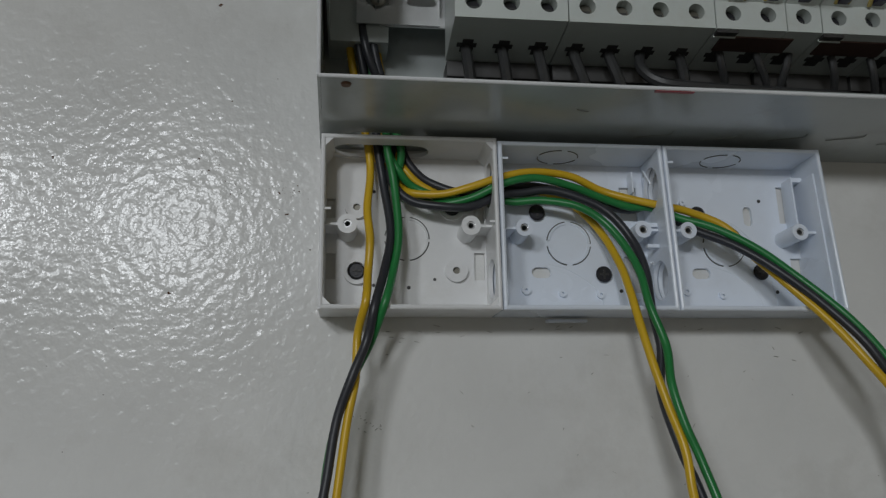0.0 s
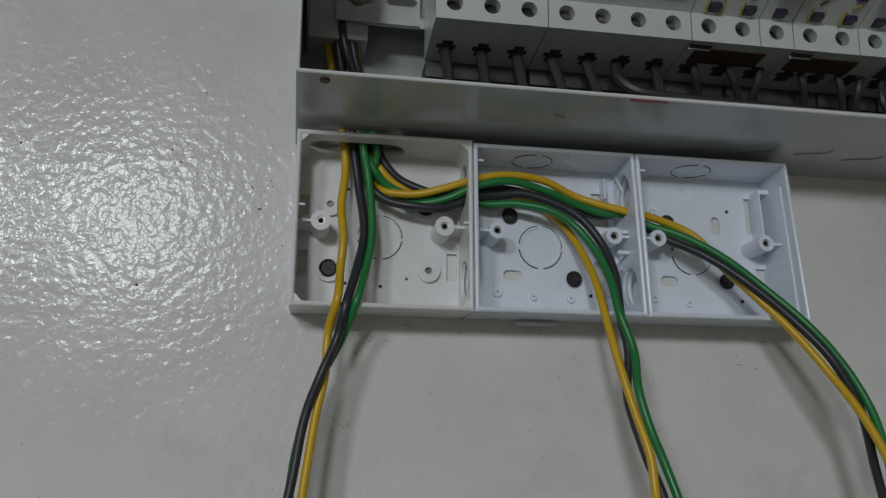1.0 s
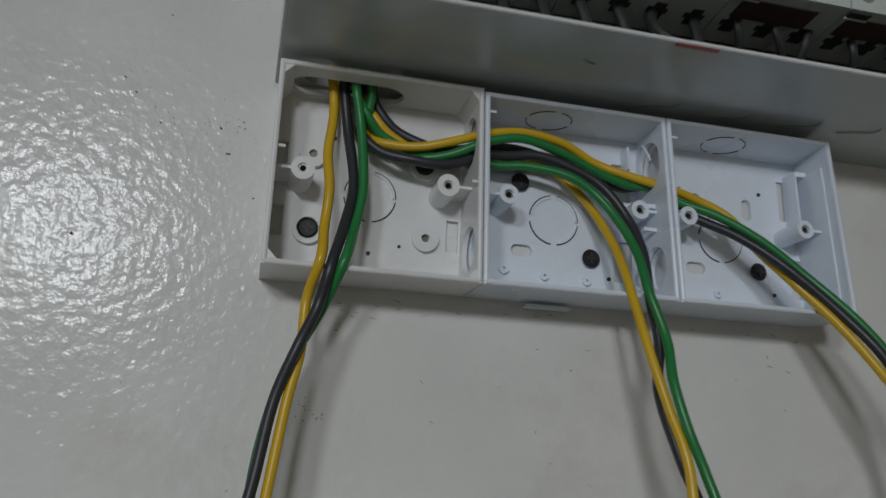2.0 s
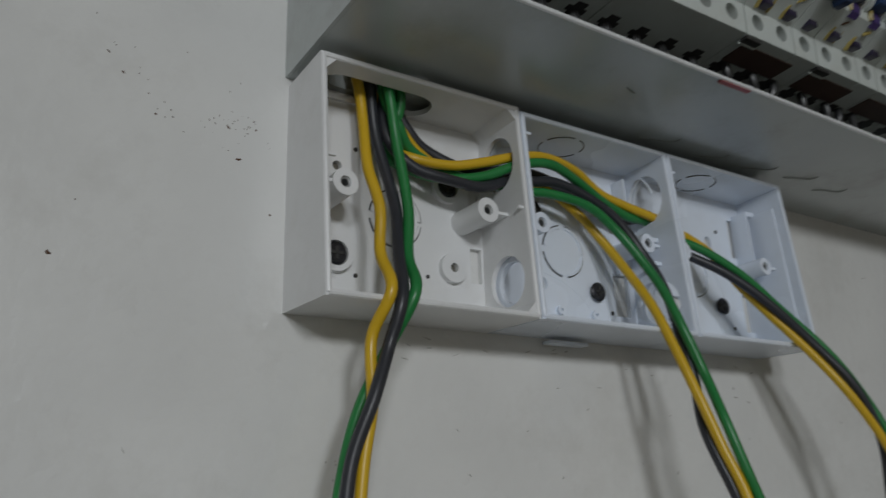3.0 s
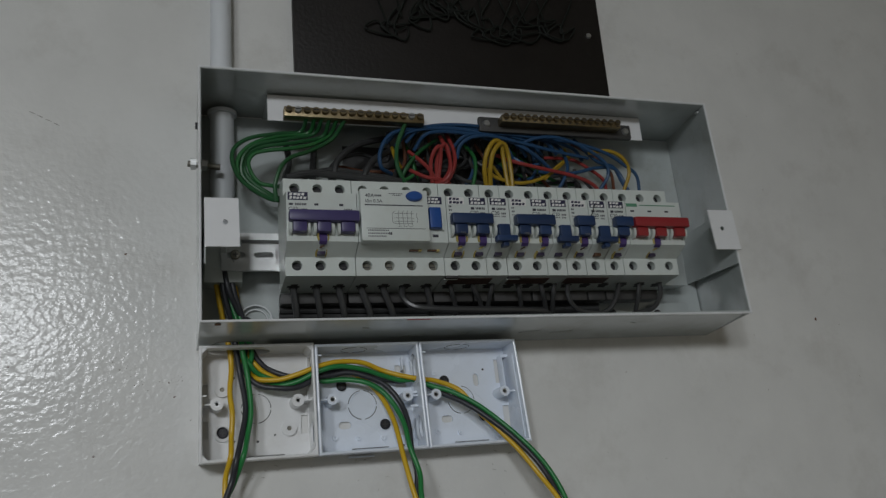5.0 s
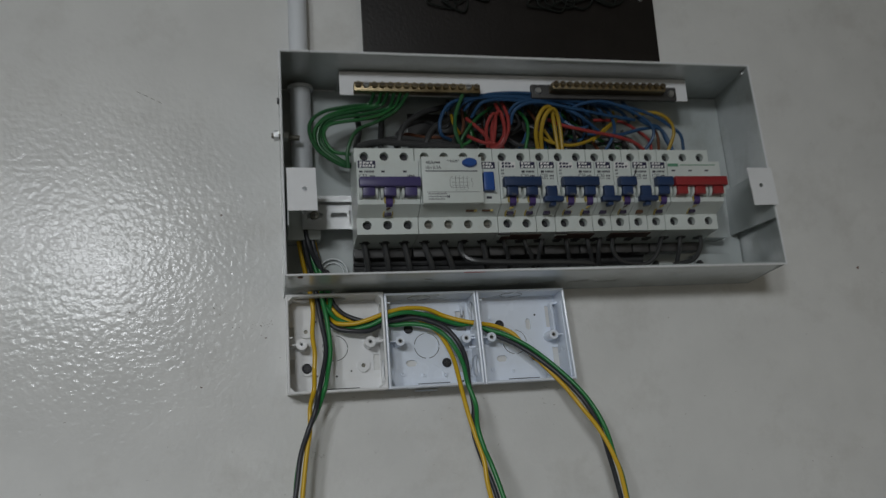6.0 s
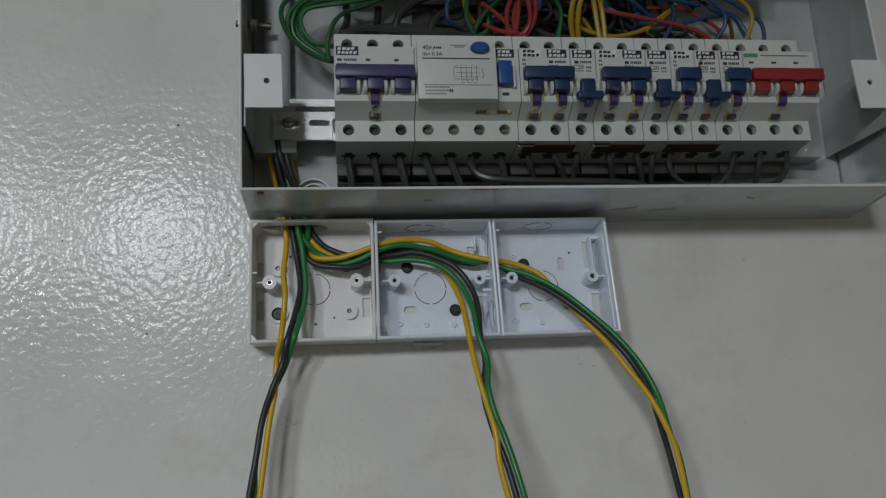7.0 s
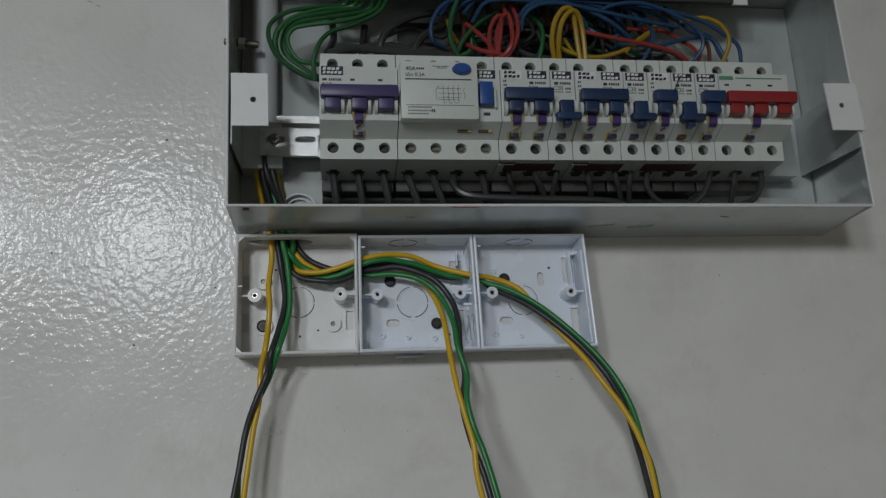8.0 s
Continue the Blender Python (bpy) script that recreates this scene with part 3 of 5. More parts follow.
def prints(parent, items, y=-0.0817):
    """Printed marks on the front: name, x0, x1, z0, z1, material."""
    for name, x0, x1, z0, z1, material in items:
        bm = bmesh.new()
        if name in ("print_bar", "logo_shape"):
            n = max(2, round((x1 - x0) / (0.0013 if name == "print_bar" else 0.0027)))
            for k in range(n):
                a = x0 + (x1 - x0) * k / n
                c, h = (x1 - x0) / n, z1 - z0
                if name == "print_bar":
                    block(a, a + c * (0.62 + 0.07 * (k * 7 % 3)), y, y + 0.0004, z0, z1, 0.0, bm)
                    continue
                block(a, a + c * (0.66 + 0.08 * (k * 5 % 3)), y, y + 0.0004, z0 + h * 0.10 * (k % 2), z1 - h * 0.08 * (k * 7 % 3), 0.0, bm)
            if name == "logo_shape":
                for v in bm.verts:
                    v.co.x += 0.28 * (v.co.z - z0)
        else:
            block(x0, x1, y, y + 0.0004, z0, z1, 0.0, bm)
        part(name, bm, material, parent)


def cheek(x):
    """The rounded white wall beside a lever."""
    pts = [(-0.0812, 1.6575)] + [(-0.0815 - 0.0060 * math.sin(math.pi * k / 10), 1.6634 - 0.0058 * math.cos(math.pi * k / 10)) for k in range(1, 10)] + [(-0.0812, 1.6692)]
    return profile_bar(x - 0.0011, x + 0.0011, pts)


def lever_up(th, x0, n, material, tie=True):
    """Levers that stand up, tied by a bar across."""
    if tie:
        bar = part("tie_bar", block(x0 + 0.0008, x0 + PITCH * n - 0.0006, -0.0925, -0.0845, 1.6662, 1.6748, 0.0016), material, th)
    for k in range(n):
        cx = x0 + PITCH * (k + 0.5)
        lv = part("toggle", block(cx - 0.0052, cx + 0.0052, -0.0895, -0.0812, 1.6588, 1.6712, 0.0016), material, th)
        for s in (-1, 1):
            part("toggle_cheek", cheek(cx + s * 0.0066), M_MCB, lv)


def lever_down(th, x0, material):
    cx = x0 + PITCH * 0.5
    lv = part("toggle", block(cx - 0.0048, cx + 0.0048, -0.0895, -0.0812, 1.6545, 1.6672, 0.0010), material, th)
    part("tie_bar", block(cx - 0.0088, cx + 0.0088, -0.0935, -0.0868, 1.6520, 1.6570, 0.0014), material, lv)
    part("toggle_tip", block(cx - 0.0024, cx + 0.0024, -0.0900, -0.0825, 1.6488, 1.6522, 0.0008), material, lv)
    for s in (-1, 1):
        part("toggle_cheek", cheek(cx + s * 0.0066), M_MCB, lv)


def latch(th, cx, rng, stained=True):
    """The purple seal over the edge of the nose, its dark catch and old glue on both sides."""
    part("seal", profile_bar(cx - 0.0027, cx + 0.0027, [(-0.0828, 1.6590), (-0.0834, 1.6562), (-0.0828, 1.6532), (-0.0800, 1.6515), (-0.0790, 1.6525), (-0.0800, 1.6590)]), M_SEAL, th)
    part("catch", block(cx - 0.0029, cx + 0.0029, -0.0722, -0.0655, 1.6460, 1.6520, 0.0004), M_CATCH, th)
    if stained:
        for s in (-1, 1)[:1 + (rng.random() < 0.35)]:
            j = rng.random() * 0.0007
            for a, b in (((-0.0826, 1.6592 - j), (-0.0822, 1.6540)), ((-0.0735, 1.6498), (-0.0672, 1.6462 - j))):
                y, z = (a[0] + b[0]) / 2, (a[1] + b[1]) / 2
                bm = tube([(cx + s * (0.0033 + j), *a), (cx + s * (0.0038 + j), y, z), (cx + s * (0.0032 + j), *b)], 0.0008 + 0.6 * j if s < 0 else 0.0004 + 0.4 * j, 6, step=0.001)
                part("glue_patch", bm, M_GLUE, th)
        bm = tube([(cx + 0.0014, -0.0778, 1.6514), (cx - 0.0004, -0.0768, 1.6508), (cx - 0.0016, -0.0756, 1.6502)], 0.0004 + j, 6, step=0.001)
        part("glue_smear", bm, M_BROWN if rng.random() < 0.5 else M_GLUE, th)


def breaker(first, n, label, name="circuit_breaker", group="breakers on the rail"):
    x0, x1 = ROW0 + PITCH * first + 0.0003, ROW0 + PITCH * (first + n) - 0.0003
    th = thing(name, ((x0 + x1) / 2, -0.0285, 1.6215), label, "circuit breaker", group)
    part("body", breaker_body(x0, x1, n), M_MCB, th)
    w = (x1 - x0) / n
    for k in range(n):
        cx = x0 + w * (k + 0.5)
        for y, z in ((-0.0605, 1.6390), (-0.0585, 1.7010)):
            bm = rod((cx, y + 0.0030, z), (cx, y, z), 0.0036, seg=16)
            ts = part("terminal_screw", bm, M_DULL if 3 <= first + k <= 6 else M_SCREW, th)
            part("screw_slot", block(cx - 0.0028, cx + 0.0028, y - 0.0003, y + 0.0005, z - 0.0004, z + 0.0004), M_MCBDK, ts)
        entry = profile_bar(cx - 0.0026, cx + 0.0026, under(-0.0482, -0.0450))
        profile_bar(cx - 0.0050, cx + 0.0044, under(-0.0450, -0.0418), entry)
        profile_bar(cx - 0.0032, cx + 0.0032, under(-0.0418, -0.0375), entry)
        part("wire_entry", entry, M_MCBDK, th)
    part("rail_clip", block(x0 + 0.0004, x1 - 0.0004, -0.0300, -0.0150, 1.6180, 1.6266, 0.0012), M_MCBDK, th, "black plastic rail clip")
    if first in (7, 10):
        part("clip_slot", block(x0 + 0.0004, x0 + 0.0108, -0.0652, -0.0612, 1.6296, 1.6312), M_MCBDK, th)
        part("slot_lip", block(x0 + 0.0002, x0 + 0.0112, -0.0612, -0.0604, 1.6290, 1.6310), M_MCB, th)
    return th, x0, x1


rng = random.Random(4)
main, x0, x1 = breaker(0, 3, "cream three-pole breaker with purple toggles tied together, switched on", group="")
lever_up(main, x0, 3, M_PURPLE)
latch(main, (x0 + x1) / 2, rng)
prints(main, [("logo_print", x0 + 0.0012, x0 + 0.0160, 1.6852, 1.6915, M_NAVY)] +
       [("window", x0 + PITCH * k + 0.0020 + 0.001 * k, x0 + PITCH * k + 0.0050 + 0.001 * k, 1.6812, 1.6828, M_INK) for k in range(3)] +
       [("print_bar", x0 + 0.0064, x0 + 0.0152, 1.6811, 1.6828, M_INK), ("print_bar", x0 + 0.0110, x0 + 0.0156, 1.6772, 1.6786, M_INK), ("print_bar", x0 + 0.0430, x0 + 0.0492, 1.6774, 1.6790, M_INK)])
prints(main, [("logo_shape", x0 + 0.0022, x0 + 0.0140, 1.6886, 1.6907, M_LABEL), ("logo_shape", x0 + 0.0022, x0 + 0.0150, 1.6859, 1.6880, M_LABEL)], -0.0820)
lettering("C32", 0.0042, x0 + 0.0014, 1.6768, -0.0817, M_INK, main)

rcd, x0, x1 = breaker(3, 4, "cream residual-current breaker with a blue test button and printed front", "residual_current_breaker", "")
fp = part("front_panel", block(x0 + 0.0008, x0 + 0.0534, -0.0895, -0.0812, 1.6520, 1.6930, 0.0012), M_MCB, rcd)
bm = rod((x0 + 0.0425, -0.0893, 1.6872), (x0 + 0.0425, -0.0930, 1.6872), 0.0068, 0.0058, 28, bevel=0.0007)
for v in bm.verts:
    v.co.z = 1.6872 + (v.co.z - 1.6872) * 0.62
part("test_button", bm, M_BRBLUE, rcd, "bright blue oval button")
prints(rcd, [("print_line", x0 + 0.0040, x0 + 0.0490, 1.6796, 1.6804, M_INK), ("print_line", x0 + 0.0045, x0 + 0.0500, 1.6615, 1.6618, M_INK),
             ("print_bar", x0 + 0.0118, x0 + 0.0175, 1.6868, 1.6882, M_INK), ("print_bar", x0 + 0.0230, x0 + 0.0340, 1.6890, 1.6896, M_INK),
             ("print_bar", x0 + 0.0258, x0 + 0.0325, 1.6878, 1.6884, M_INK), ("print_bar", x0 + 0.0215, x0 + 0.0240, 1.6566, 1.6588, M_INK)] +
       [("print_bar", x0 + 0.0055, x0 + 0.0055 + w, z, z + 0.0010, M_FAINT) for w, z in ((0.0160, 1.6596), (0.0175, 1.6572), (0.0140, 1.6550))], -0.0897)
lettering("40A", 0.0042, x0 + 0.0044, 1.6860, -0.0898, M_INK, rcd)
lettering("I\u0394n 0.3A", 0.0037, x0 + 0.0042, 1.6819, -0.0898, M_INK, rcd)
bm = bmesh.new()
for k in range(4):
    gx = x0 + 0.0295 + 0.0034 * k
    tube([(gx + 0.0006, -0.0897, 1.6758), (gx - 0.0002, -0.0897, 1.6742), (gx, -0.0897, 1.6700), (gx, -0.0897, 1.6665), (gx + 0.0006, -0.0897, 1.6640)], 0.00014, 4, bm)
tube([(x0 + 0.0270, -0.0897, 1.6752), (x0 + 0.0248, -0.0897, 1.6735), (x0 + 0.0246, -0.0897, 1.6690), (x0 + 0.0252, -0.0897, 1.6660), (x0 + 0.0320, -0.0897, 1.6655), (x0 + 0.0400, -0.0897, 1.6658)], 0.00014, 4, bm)
tube([(x0 + 0.0440, -0.0897, 1.6740), (x0 + 0.0432, -0.0897, 1.6715), (x0 + 0.0444, -0.0897, 1.6690), (x0 + 0.0434, -0.0897, 1.6660)], 0.00014, 4, bm)
for z in (1.6735, 1.6700, 1.6672):
    tube([(x0 + 0.0262, -0.0897, z), (x0 + 0.0335, -0.0897, z + 0.0001), (x0 + 0.0415, -0.0897, z)], 0.00012, 4, bm)
for k in range(3):
    gx = x0 + 0.0290 + 0.0042 * k
    tube([(gx, -0.0897, 1.6636), (gx + 0.0012, -0.0897, 1.6630), (gx + 0.0024, -0.0897, 1.6636)], 0.00012, 4, bm)
part("wiring_diagram", bm, M_FAINT, rcd)
tx = x0 + 0.0536
part("toggle", block(tx + 0.0012, tx + 0.0106, -0.0880, -0.0812, 1.6636, 1.6802, 0.0012), M_BRBLUE, rcd)
part("toggle_cheek", block(tx + 0.0114, tx + 0.0132, -0.0850, -0.0812, 1.6625, 1.6770, 0.0006), M_MCB, rcd)
prints(rcd, [("logo_print", tx + 0.0010, tx + 0.0136, 1.6845, 1.6906, M_NAVY), ("window", tx + 0.0042, tx + 0.0088, 1.6576, 1.6598, M_INK)])
prints(rcd, [("logo_shape", tx + 0.0022, tx + 0.0110, 1.6878, 1.6898, M_LABEL), ("logo_shape", tx + 0.0022, tx + 0.0122, 1.6852, 1.6872, M_LABEL)], -0.0820)
for k, gx in enumerate((0.0455, 0.0600)):
    part("catch", block(x0 + gx - 0.0050, x0 + gx + 0.0035, -0.0745, -0.0705, 1.6485, 1.6515, 0.0004), M_BROWN, rcd)
    part("glue_blob", block(x0 + gx + 0.0020, x0 + gx + 0.0048, -0.0746, -0.0706, 1.6483, 1.6518, 0.0006), M_GLUE, rcd)

# module, levers up (2 tied, 1) or down
for first, n, down, blank in ((7, 2, 0, True), (9, 1, 1, False), (10, 2, 0, True), (12, 1, 1, False), (13, 1, 0, True), (14, 1, 1, False), (15, 1, 0, False)):
    kind = "two-pole breaker with tied blue toggles, switched on" if n == 2 else ("single-pole breaker with its blue toggle switched off" if down else "single-pole breaker with its blue toggle switched on")
    th, x0, x1 = breaker(first, n, "cream " + kind)
    if down:
        lever_down(th, x0, M_BLUE)
    else:
        lever_up(th, x0, n, M_BLUE)
    for k in range(n):
        mx = x0 + PITCH * k
        pale = blank and k == 0
        prints(th, [("logo_print", mx + 0.0014, mx + 0.0150, 1.6850, 1.6908, M_LABEL if pale else M_NAVY)])
        prints(th, [("logo_shape", mx + 0.0024, mx + 0.0112, 1.6884, 1.6904, M_NAVY if pale else M_LABEL), ("logo_shape", mx + 0.0024, mx + 0.0142, 1.6854, 1.6875, M_NAVY if pale else M_LABEL)], -0.0820)
        prints(th, [("print_bar", mx + 0.0020, mx + 0.0044, 1.6824, 1.6838, M_INK), ("print_bar", mx + 0.0020, mx + 0.0046, 1.6794, 1.6808, M_INK), ("print_bar", mx + 0.0020, mx + 0.0090, 1.6768, 1.6776, M_FAINT), ("print_line", mx + 0.0118, mx + 0.0138, 1.6778, 1.6781, M_FAINT)] if pale else
               [("window", mx + 0.0026, mx + 0.0054, 1.6809, 1.6829, M_INK), ("print_bar", mx + 0.0066, mx + 0.0145, 1.6811, 1.6828, M_INK), ("print_bar", mx + 0.0104, mx + 0.0145, 1.6774, 1.6788, M_INK), ("print_bar", mx + 0.0020, mx + 0.0090, 1.6752, 1.6760, M_FAINT), ("print_bar", mx + 0.0104, mx + 0.0142, 1.6750, 1.6762, M_FAINT)])
        if not pale:
            lettering("C20", 0.0042, mx + 0.0016, 1.6769, -0.0817, M_INK, th)
        if down:
            part("catch", block(mx + 0.0055, mx + 0.0115, -0.0722, -0.0655, 1.6460, 1.6518, 0.0004), M_BROWN if first == 14 else M_CATCH, th)
        else:
            latch(th, mx + PITCH * 0.58, rng)
        if pale:
            lettering("ON", 0.0026, mx + 0.0068, 1.6582, -0.0907, M_FAINT, th)

isolator, x0, x1 = breaker(16, 3, "cream three-pole isolator with red toggles tied together, switched on", "isolator", "")
lever_up(isolator, x0, 3, M_RED)
latch(isolator, (x0 + x1) / 2 - 0.001, rng)
prints(isolator, [("print_line", x0 + 0.0130, x0 + 0.0480, 1.6878, 1.6886, M_GREEN_INK), ("logo_print", x0 + 0.0006, x0 + 0.0110, 1.6868, 1.6896, M_GREEN_INK)] +
       [("window", x0 + 0.004 + 0.0165 * k, x0 + 0.0075 + 0.0165 * k, 1.6822, 1.6836, M_INK) for k in range(3)])

torn = bmesh.new()
tz = 1.6515
block(ROW0 + PITCH * 9.25, ROW0 + PITCH * 9.68, -0.0740, -0.0718, tz, tz + 0.0034, 0.0005, torn)
tagged(new("torn_label", mesh_of("torn_label", torn, M_LABEL)), "small torn white label stuck below a toggle", "label")
cable("wire", [(0.3018, -0.0835, 1.6725), (0.3062, -0.0860, 1.6775), (0.3090, -0.0850, 1.6830), (0.3128, -0.0835, 1.6885)], 0.0004, C_BLACK, "thin stray black wire across a breaker front", "wire", "", 6)

# ---- brass terminal bars ----
earth_bar = thing("terminal_bar", (0.12, -0.0484, 1.7640), "brass earth terminal bar with a row of screws, green wires below", "terminal bar")
part("bar", block(0.0620, 0.1775, -0.0580, -0.0484, 1.7642, 1.7724, 0.0005), M_BRASS, earth_bar)
for k in range(16):
    x = 0.0656 + 0.00720 * k
    s = part("terminal_screw", rod((x, -0.0577, 1.7693), (x, -0.0604, 1.7696), 0.0029, 0.0026, 14), M_STEEL if k in (1, 14) else M_BRASS, earth_bar)
    part("screw_slot", block(x - 0.0021, x + 0.0021, -0.0606, -0.0600, 1.7692, 1.7700), M_MCBDK, s)
neutral_bar = thing("terminal_bar", (0.30, -0.0484, 1.7620), "brass neutral terminal bar on a black insulating base", "terminal bar")
part("base", block(0.2280, 0.3755, -0.0540, -0.0484, 1.7620, 1.7758, 0.0015), M_MCBDK, neutral_bar, "black plastic base")
part("bar", block(0.2450, 0.3585, -0.0655, -0.0540, 1.7668, 1.7732, 0.0005), M_BRASS, neutral_bar)
for k in range(17):
    x = 0.2482 + 0.00670 * k
    s = part("terminal_screw", rod((x, -0.0653, 1.7712), (x, -0.0676, 1.7716), 0.0028, 0.0025, 14), M_BRASS, neutral_bar)
    part("screw_slot", block(x - 0.0020, x + 0.0020, -0.0678, -0.0672, 1.7712, 1.7719), M_MCBDK, s)
    part("wire_hole", rod((x, -0.0645, 1.7690), (x, -0.0658, 1.7688), 0.0012, seg=10), M_MCBDK, neutral_bar)
for x in (0.2345, 0.3695):
    part("end_screw", rod((x, -0.0540, 1.7690), (x, -0.0558, 1.7690), 0.0034, 0.0026, 16), M_STEEL, neutral_bar)

# ---- cables through the socket boxes ----
R = 0.0020
HANG = "hanging out of the socket box"
cable("cable", [(0.0090, -0.0121, 1.6650), (0.0121, -0.0159, 1.6320), (0.0180, -0.0106, 1.6020), (0.0213, -0.0110, 1.5852), (0.0223, -0.0121, 1.5717), (0.0208, -0.0182, 1.5532), (0.0221, -0.0243, 1.5367), (0.0212, -0.0261, 1.5203),
                (0.0202, -0.0350, 1.5061), (0.0167, -0.0283, 1.4912), (0.0159, -0.0302, 1.4712), (0.0125, -0.0309, 1.4526), (0.0092, -0.0326, 1.4275), (0.0064, -0.0341, 1.4045), (-0.0024, -0.0391, 1.3301), (-0.0117, -0.0442, 1.2507)],
      R, C_YEL, "yellow insulated single cable " + HANG, group="cables hanging from the boxes")
cable("cable", [(0.0130, -0.0161, 1.6650), (0.0166, -0.0198, 1.6320), (0.0239, -0.0112, 1.6020), (0.0261, -0.0106, 1.5851), (0.0288, -0.0101, 1.5680), (0.0323, -0.0168, 1.5420), (0.0288, -0.0250, 1.5214),
                (0.0243, -0.0347, 1.5041), (0.0209, -0.0319, 1.4885), (0.0145, -0.0340, 1.4724), (0.0079, -0.0318, 1.4529), (0.0038, -0.0338, 1.4273), (-0.0001, -0.0355, 1.4049), (-0.0116, -0.0404, 1.3303), (-0.0236, -0.0457, 1.2509)],
      R * 1.08, C_BLK, "charcoal insulated single cable " + HANG, group="cables hanging from the boxes")
cable("cable", [(0.0169, -0.0120, 1.6650), (0.0202, -0.0129, 1.6320), (0.0286, -0.0139, 1.6018), (0.0305, -0.0168, 1.5836), (0.0338, -0.0158, 1.5671), (0.0359, -0.0200, 1.5400), (0.0330, -0.0243, 1.5211),
                (0.0292, -0.0348, 1.5063), (0.0229, -0.0276, 1.4885), (0.0141, -0.0258, 1.4704), (0.0076, -0.0276, 1.4519), (0.0033, -0.0294, 1.4274), (0.0027, -0.0313, 1.4041), (0.0004, -0.0337, 1.3298), (-0.0021, -0.0364, 1.2506)],
      R, C_GRN, "green insulated single cable " + HANG, group="cables hanging from the boxes")
cable("cable", [(0.0220, -0.0100, 1.6650), (0.0262, -0.0110, 1.6320), (0.0328, -0.0083, 1.6002), (0.0345, -0.0048, 1.5855), (0.0398, -0.0082, 1.5760), (0.0487, -0.0078, 1.5678), (0.0660, -0.0076, 1.5612), (0.0872, -0.0066, 1.5651), (0.1034, -0.0054, 1.5678), (0.1192, -0.0049, 1.5647),
                (0.1306, -0.0080, 1.5557), (0.1390, -0.0127, 1.5436), (0.1442, -0.0219, 1.5269), (0.1455, -0.0306, 1.5126), (0.1469, -0.0379, 1.4958), (0.1497, -0.0451, 1.4752), (0.1536, -0.0499, 1.4571), (0.1576, -0.0554, 1.4382), (0.1603, -0.0596, 1.4095), (0.1802, -0.0647, 1.3308), (0.1977, -0.0695, 1.2519)],
      R, C_YEL, "yellow insulated single cable " + HANG, group="cables hanging from the boxes")
cable("cable", [(0.0200, -0.0181, 1.6650), (0.0240, -0.0208, 1.6320), (0.0343, -0.0121, 1.5980), (0.0326, -0.0089, 1.5841), (0.0329, -0.0114, 1.5689), (0.0422, -0.0140, 1.5587), (0.0559, -0.0172, 1.5553), (0.0712, -0.0175, 1.5552), (0.0873, -0.0152, 1.5623), (0.0989, -0.0142, 1.5638), (0.1109, -0.0150, 1.5653),
                (0.1250, -0.0166, 1.5617), (0.1401, -0.0185, 1.5538), (0.1507, -0.0221, 1.5393), (0.1543, -0.0292, 1.5225), (0.1539, -0.0354, 1.5026), (0.1561, -0.0383, 1.4840), (0.1529, -0.0434, 1.4638), (0.1571, -0.0511, 1.4393), (0.1658, -0.0573, 1.4098), (0.1812, -0.0700, 1.3300), (0.1935, -0.0821, 1.2505)],
      R * 1.08, C_BLK, "charcoal insulated single cable " + HANG, group="cables hanging from the boxes")
cable("cable", [(0.0180, -0.0100, 1.6650), (0.0221, -0.0110, 1.6320), (0.0302, -0.0109, 1.6000), (0.0307, -0.0125, 1.5852), (0.0363, -0.0134, 1.5740), (0.0448, -0.0102, 1.5662), (0.0640, -0.0120, 1.5599), (0.0875, -0.0115, 1.5603), (0.0949, -0.0121, 1.5594), (0.1086, -0.0148, 1.5598), (0.1254, -0.0185, 1.5562),
                (0.1382, -0.0204, 1.5476), (0.1463, -0.0253, 1.5348), (0.1506, -0.0319, 1.5206), (0.1518, -0.0386, 1.5043), (0.1567, -0.0433, 1.4847), (0.1549, -0.0513, 1.4674), (0.1581, -0.0555, 1.4498), (0.1636, -0.0577, 1.4339), (0.1706, -0.0648, 1.4049), (0.1863, -0.0762, 1.3304), (0.2004, -0.0877, 1.2513)],
      R, C_GRN, "green insulated single cable " + HANG, group="cables hanging from the boxes")
cable("cable", [(0.0150, -0.0080, 1.6650), (0.0185, -0.0080, 1.6320), (0.0290, -0.0075, 1.6020), (0.0246, -0.0055, 1.5852), (0.0379, -0.0052, 1.5695), (0.0424, -0.0119, 1.5632), (0.0576, -0.0156, 1.5619), (0.0712, -0.0185, 1.5649), (0.0880, -0.0196, 1.5705), (0.1042, -0.0184, 1.5736), (0.1236, -0.0144, 1.5728), (0.1394, -0.0119, 1.5666),
                (0.1529, -0.0150, 1.5617), (0.1680, -0.0175, 1.5579), (0.1848, -0.0145, 1.5554), (0.2025, -0.0176, 1.5468), (0.2129, -0.0242, 1.5305), (0.2238, -0.0300, 1.5174), (0.2390, -0.0403, 1.4969), (0.2499, -0.0488, 1.4779), (0.2629, -0.0533, 1.4575), (0.2720, -0.0573, 1.4352), (0.2780, -0.0585, 1.4101), (0.2858, -0.0598, 1.3302), (0.2925, -0.0608, 1.2506)],
      R, C_YEL, "yellow insulated single cable leading through all three boxes", group="cables hanging from the boxes")
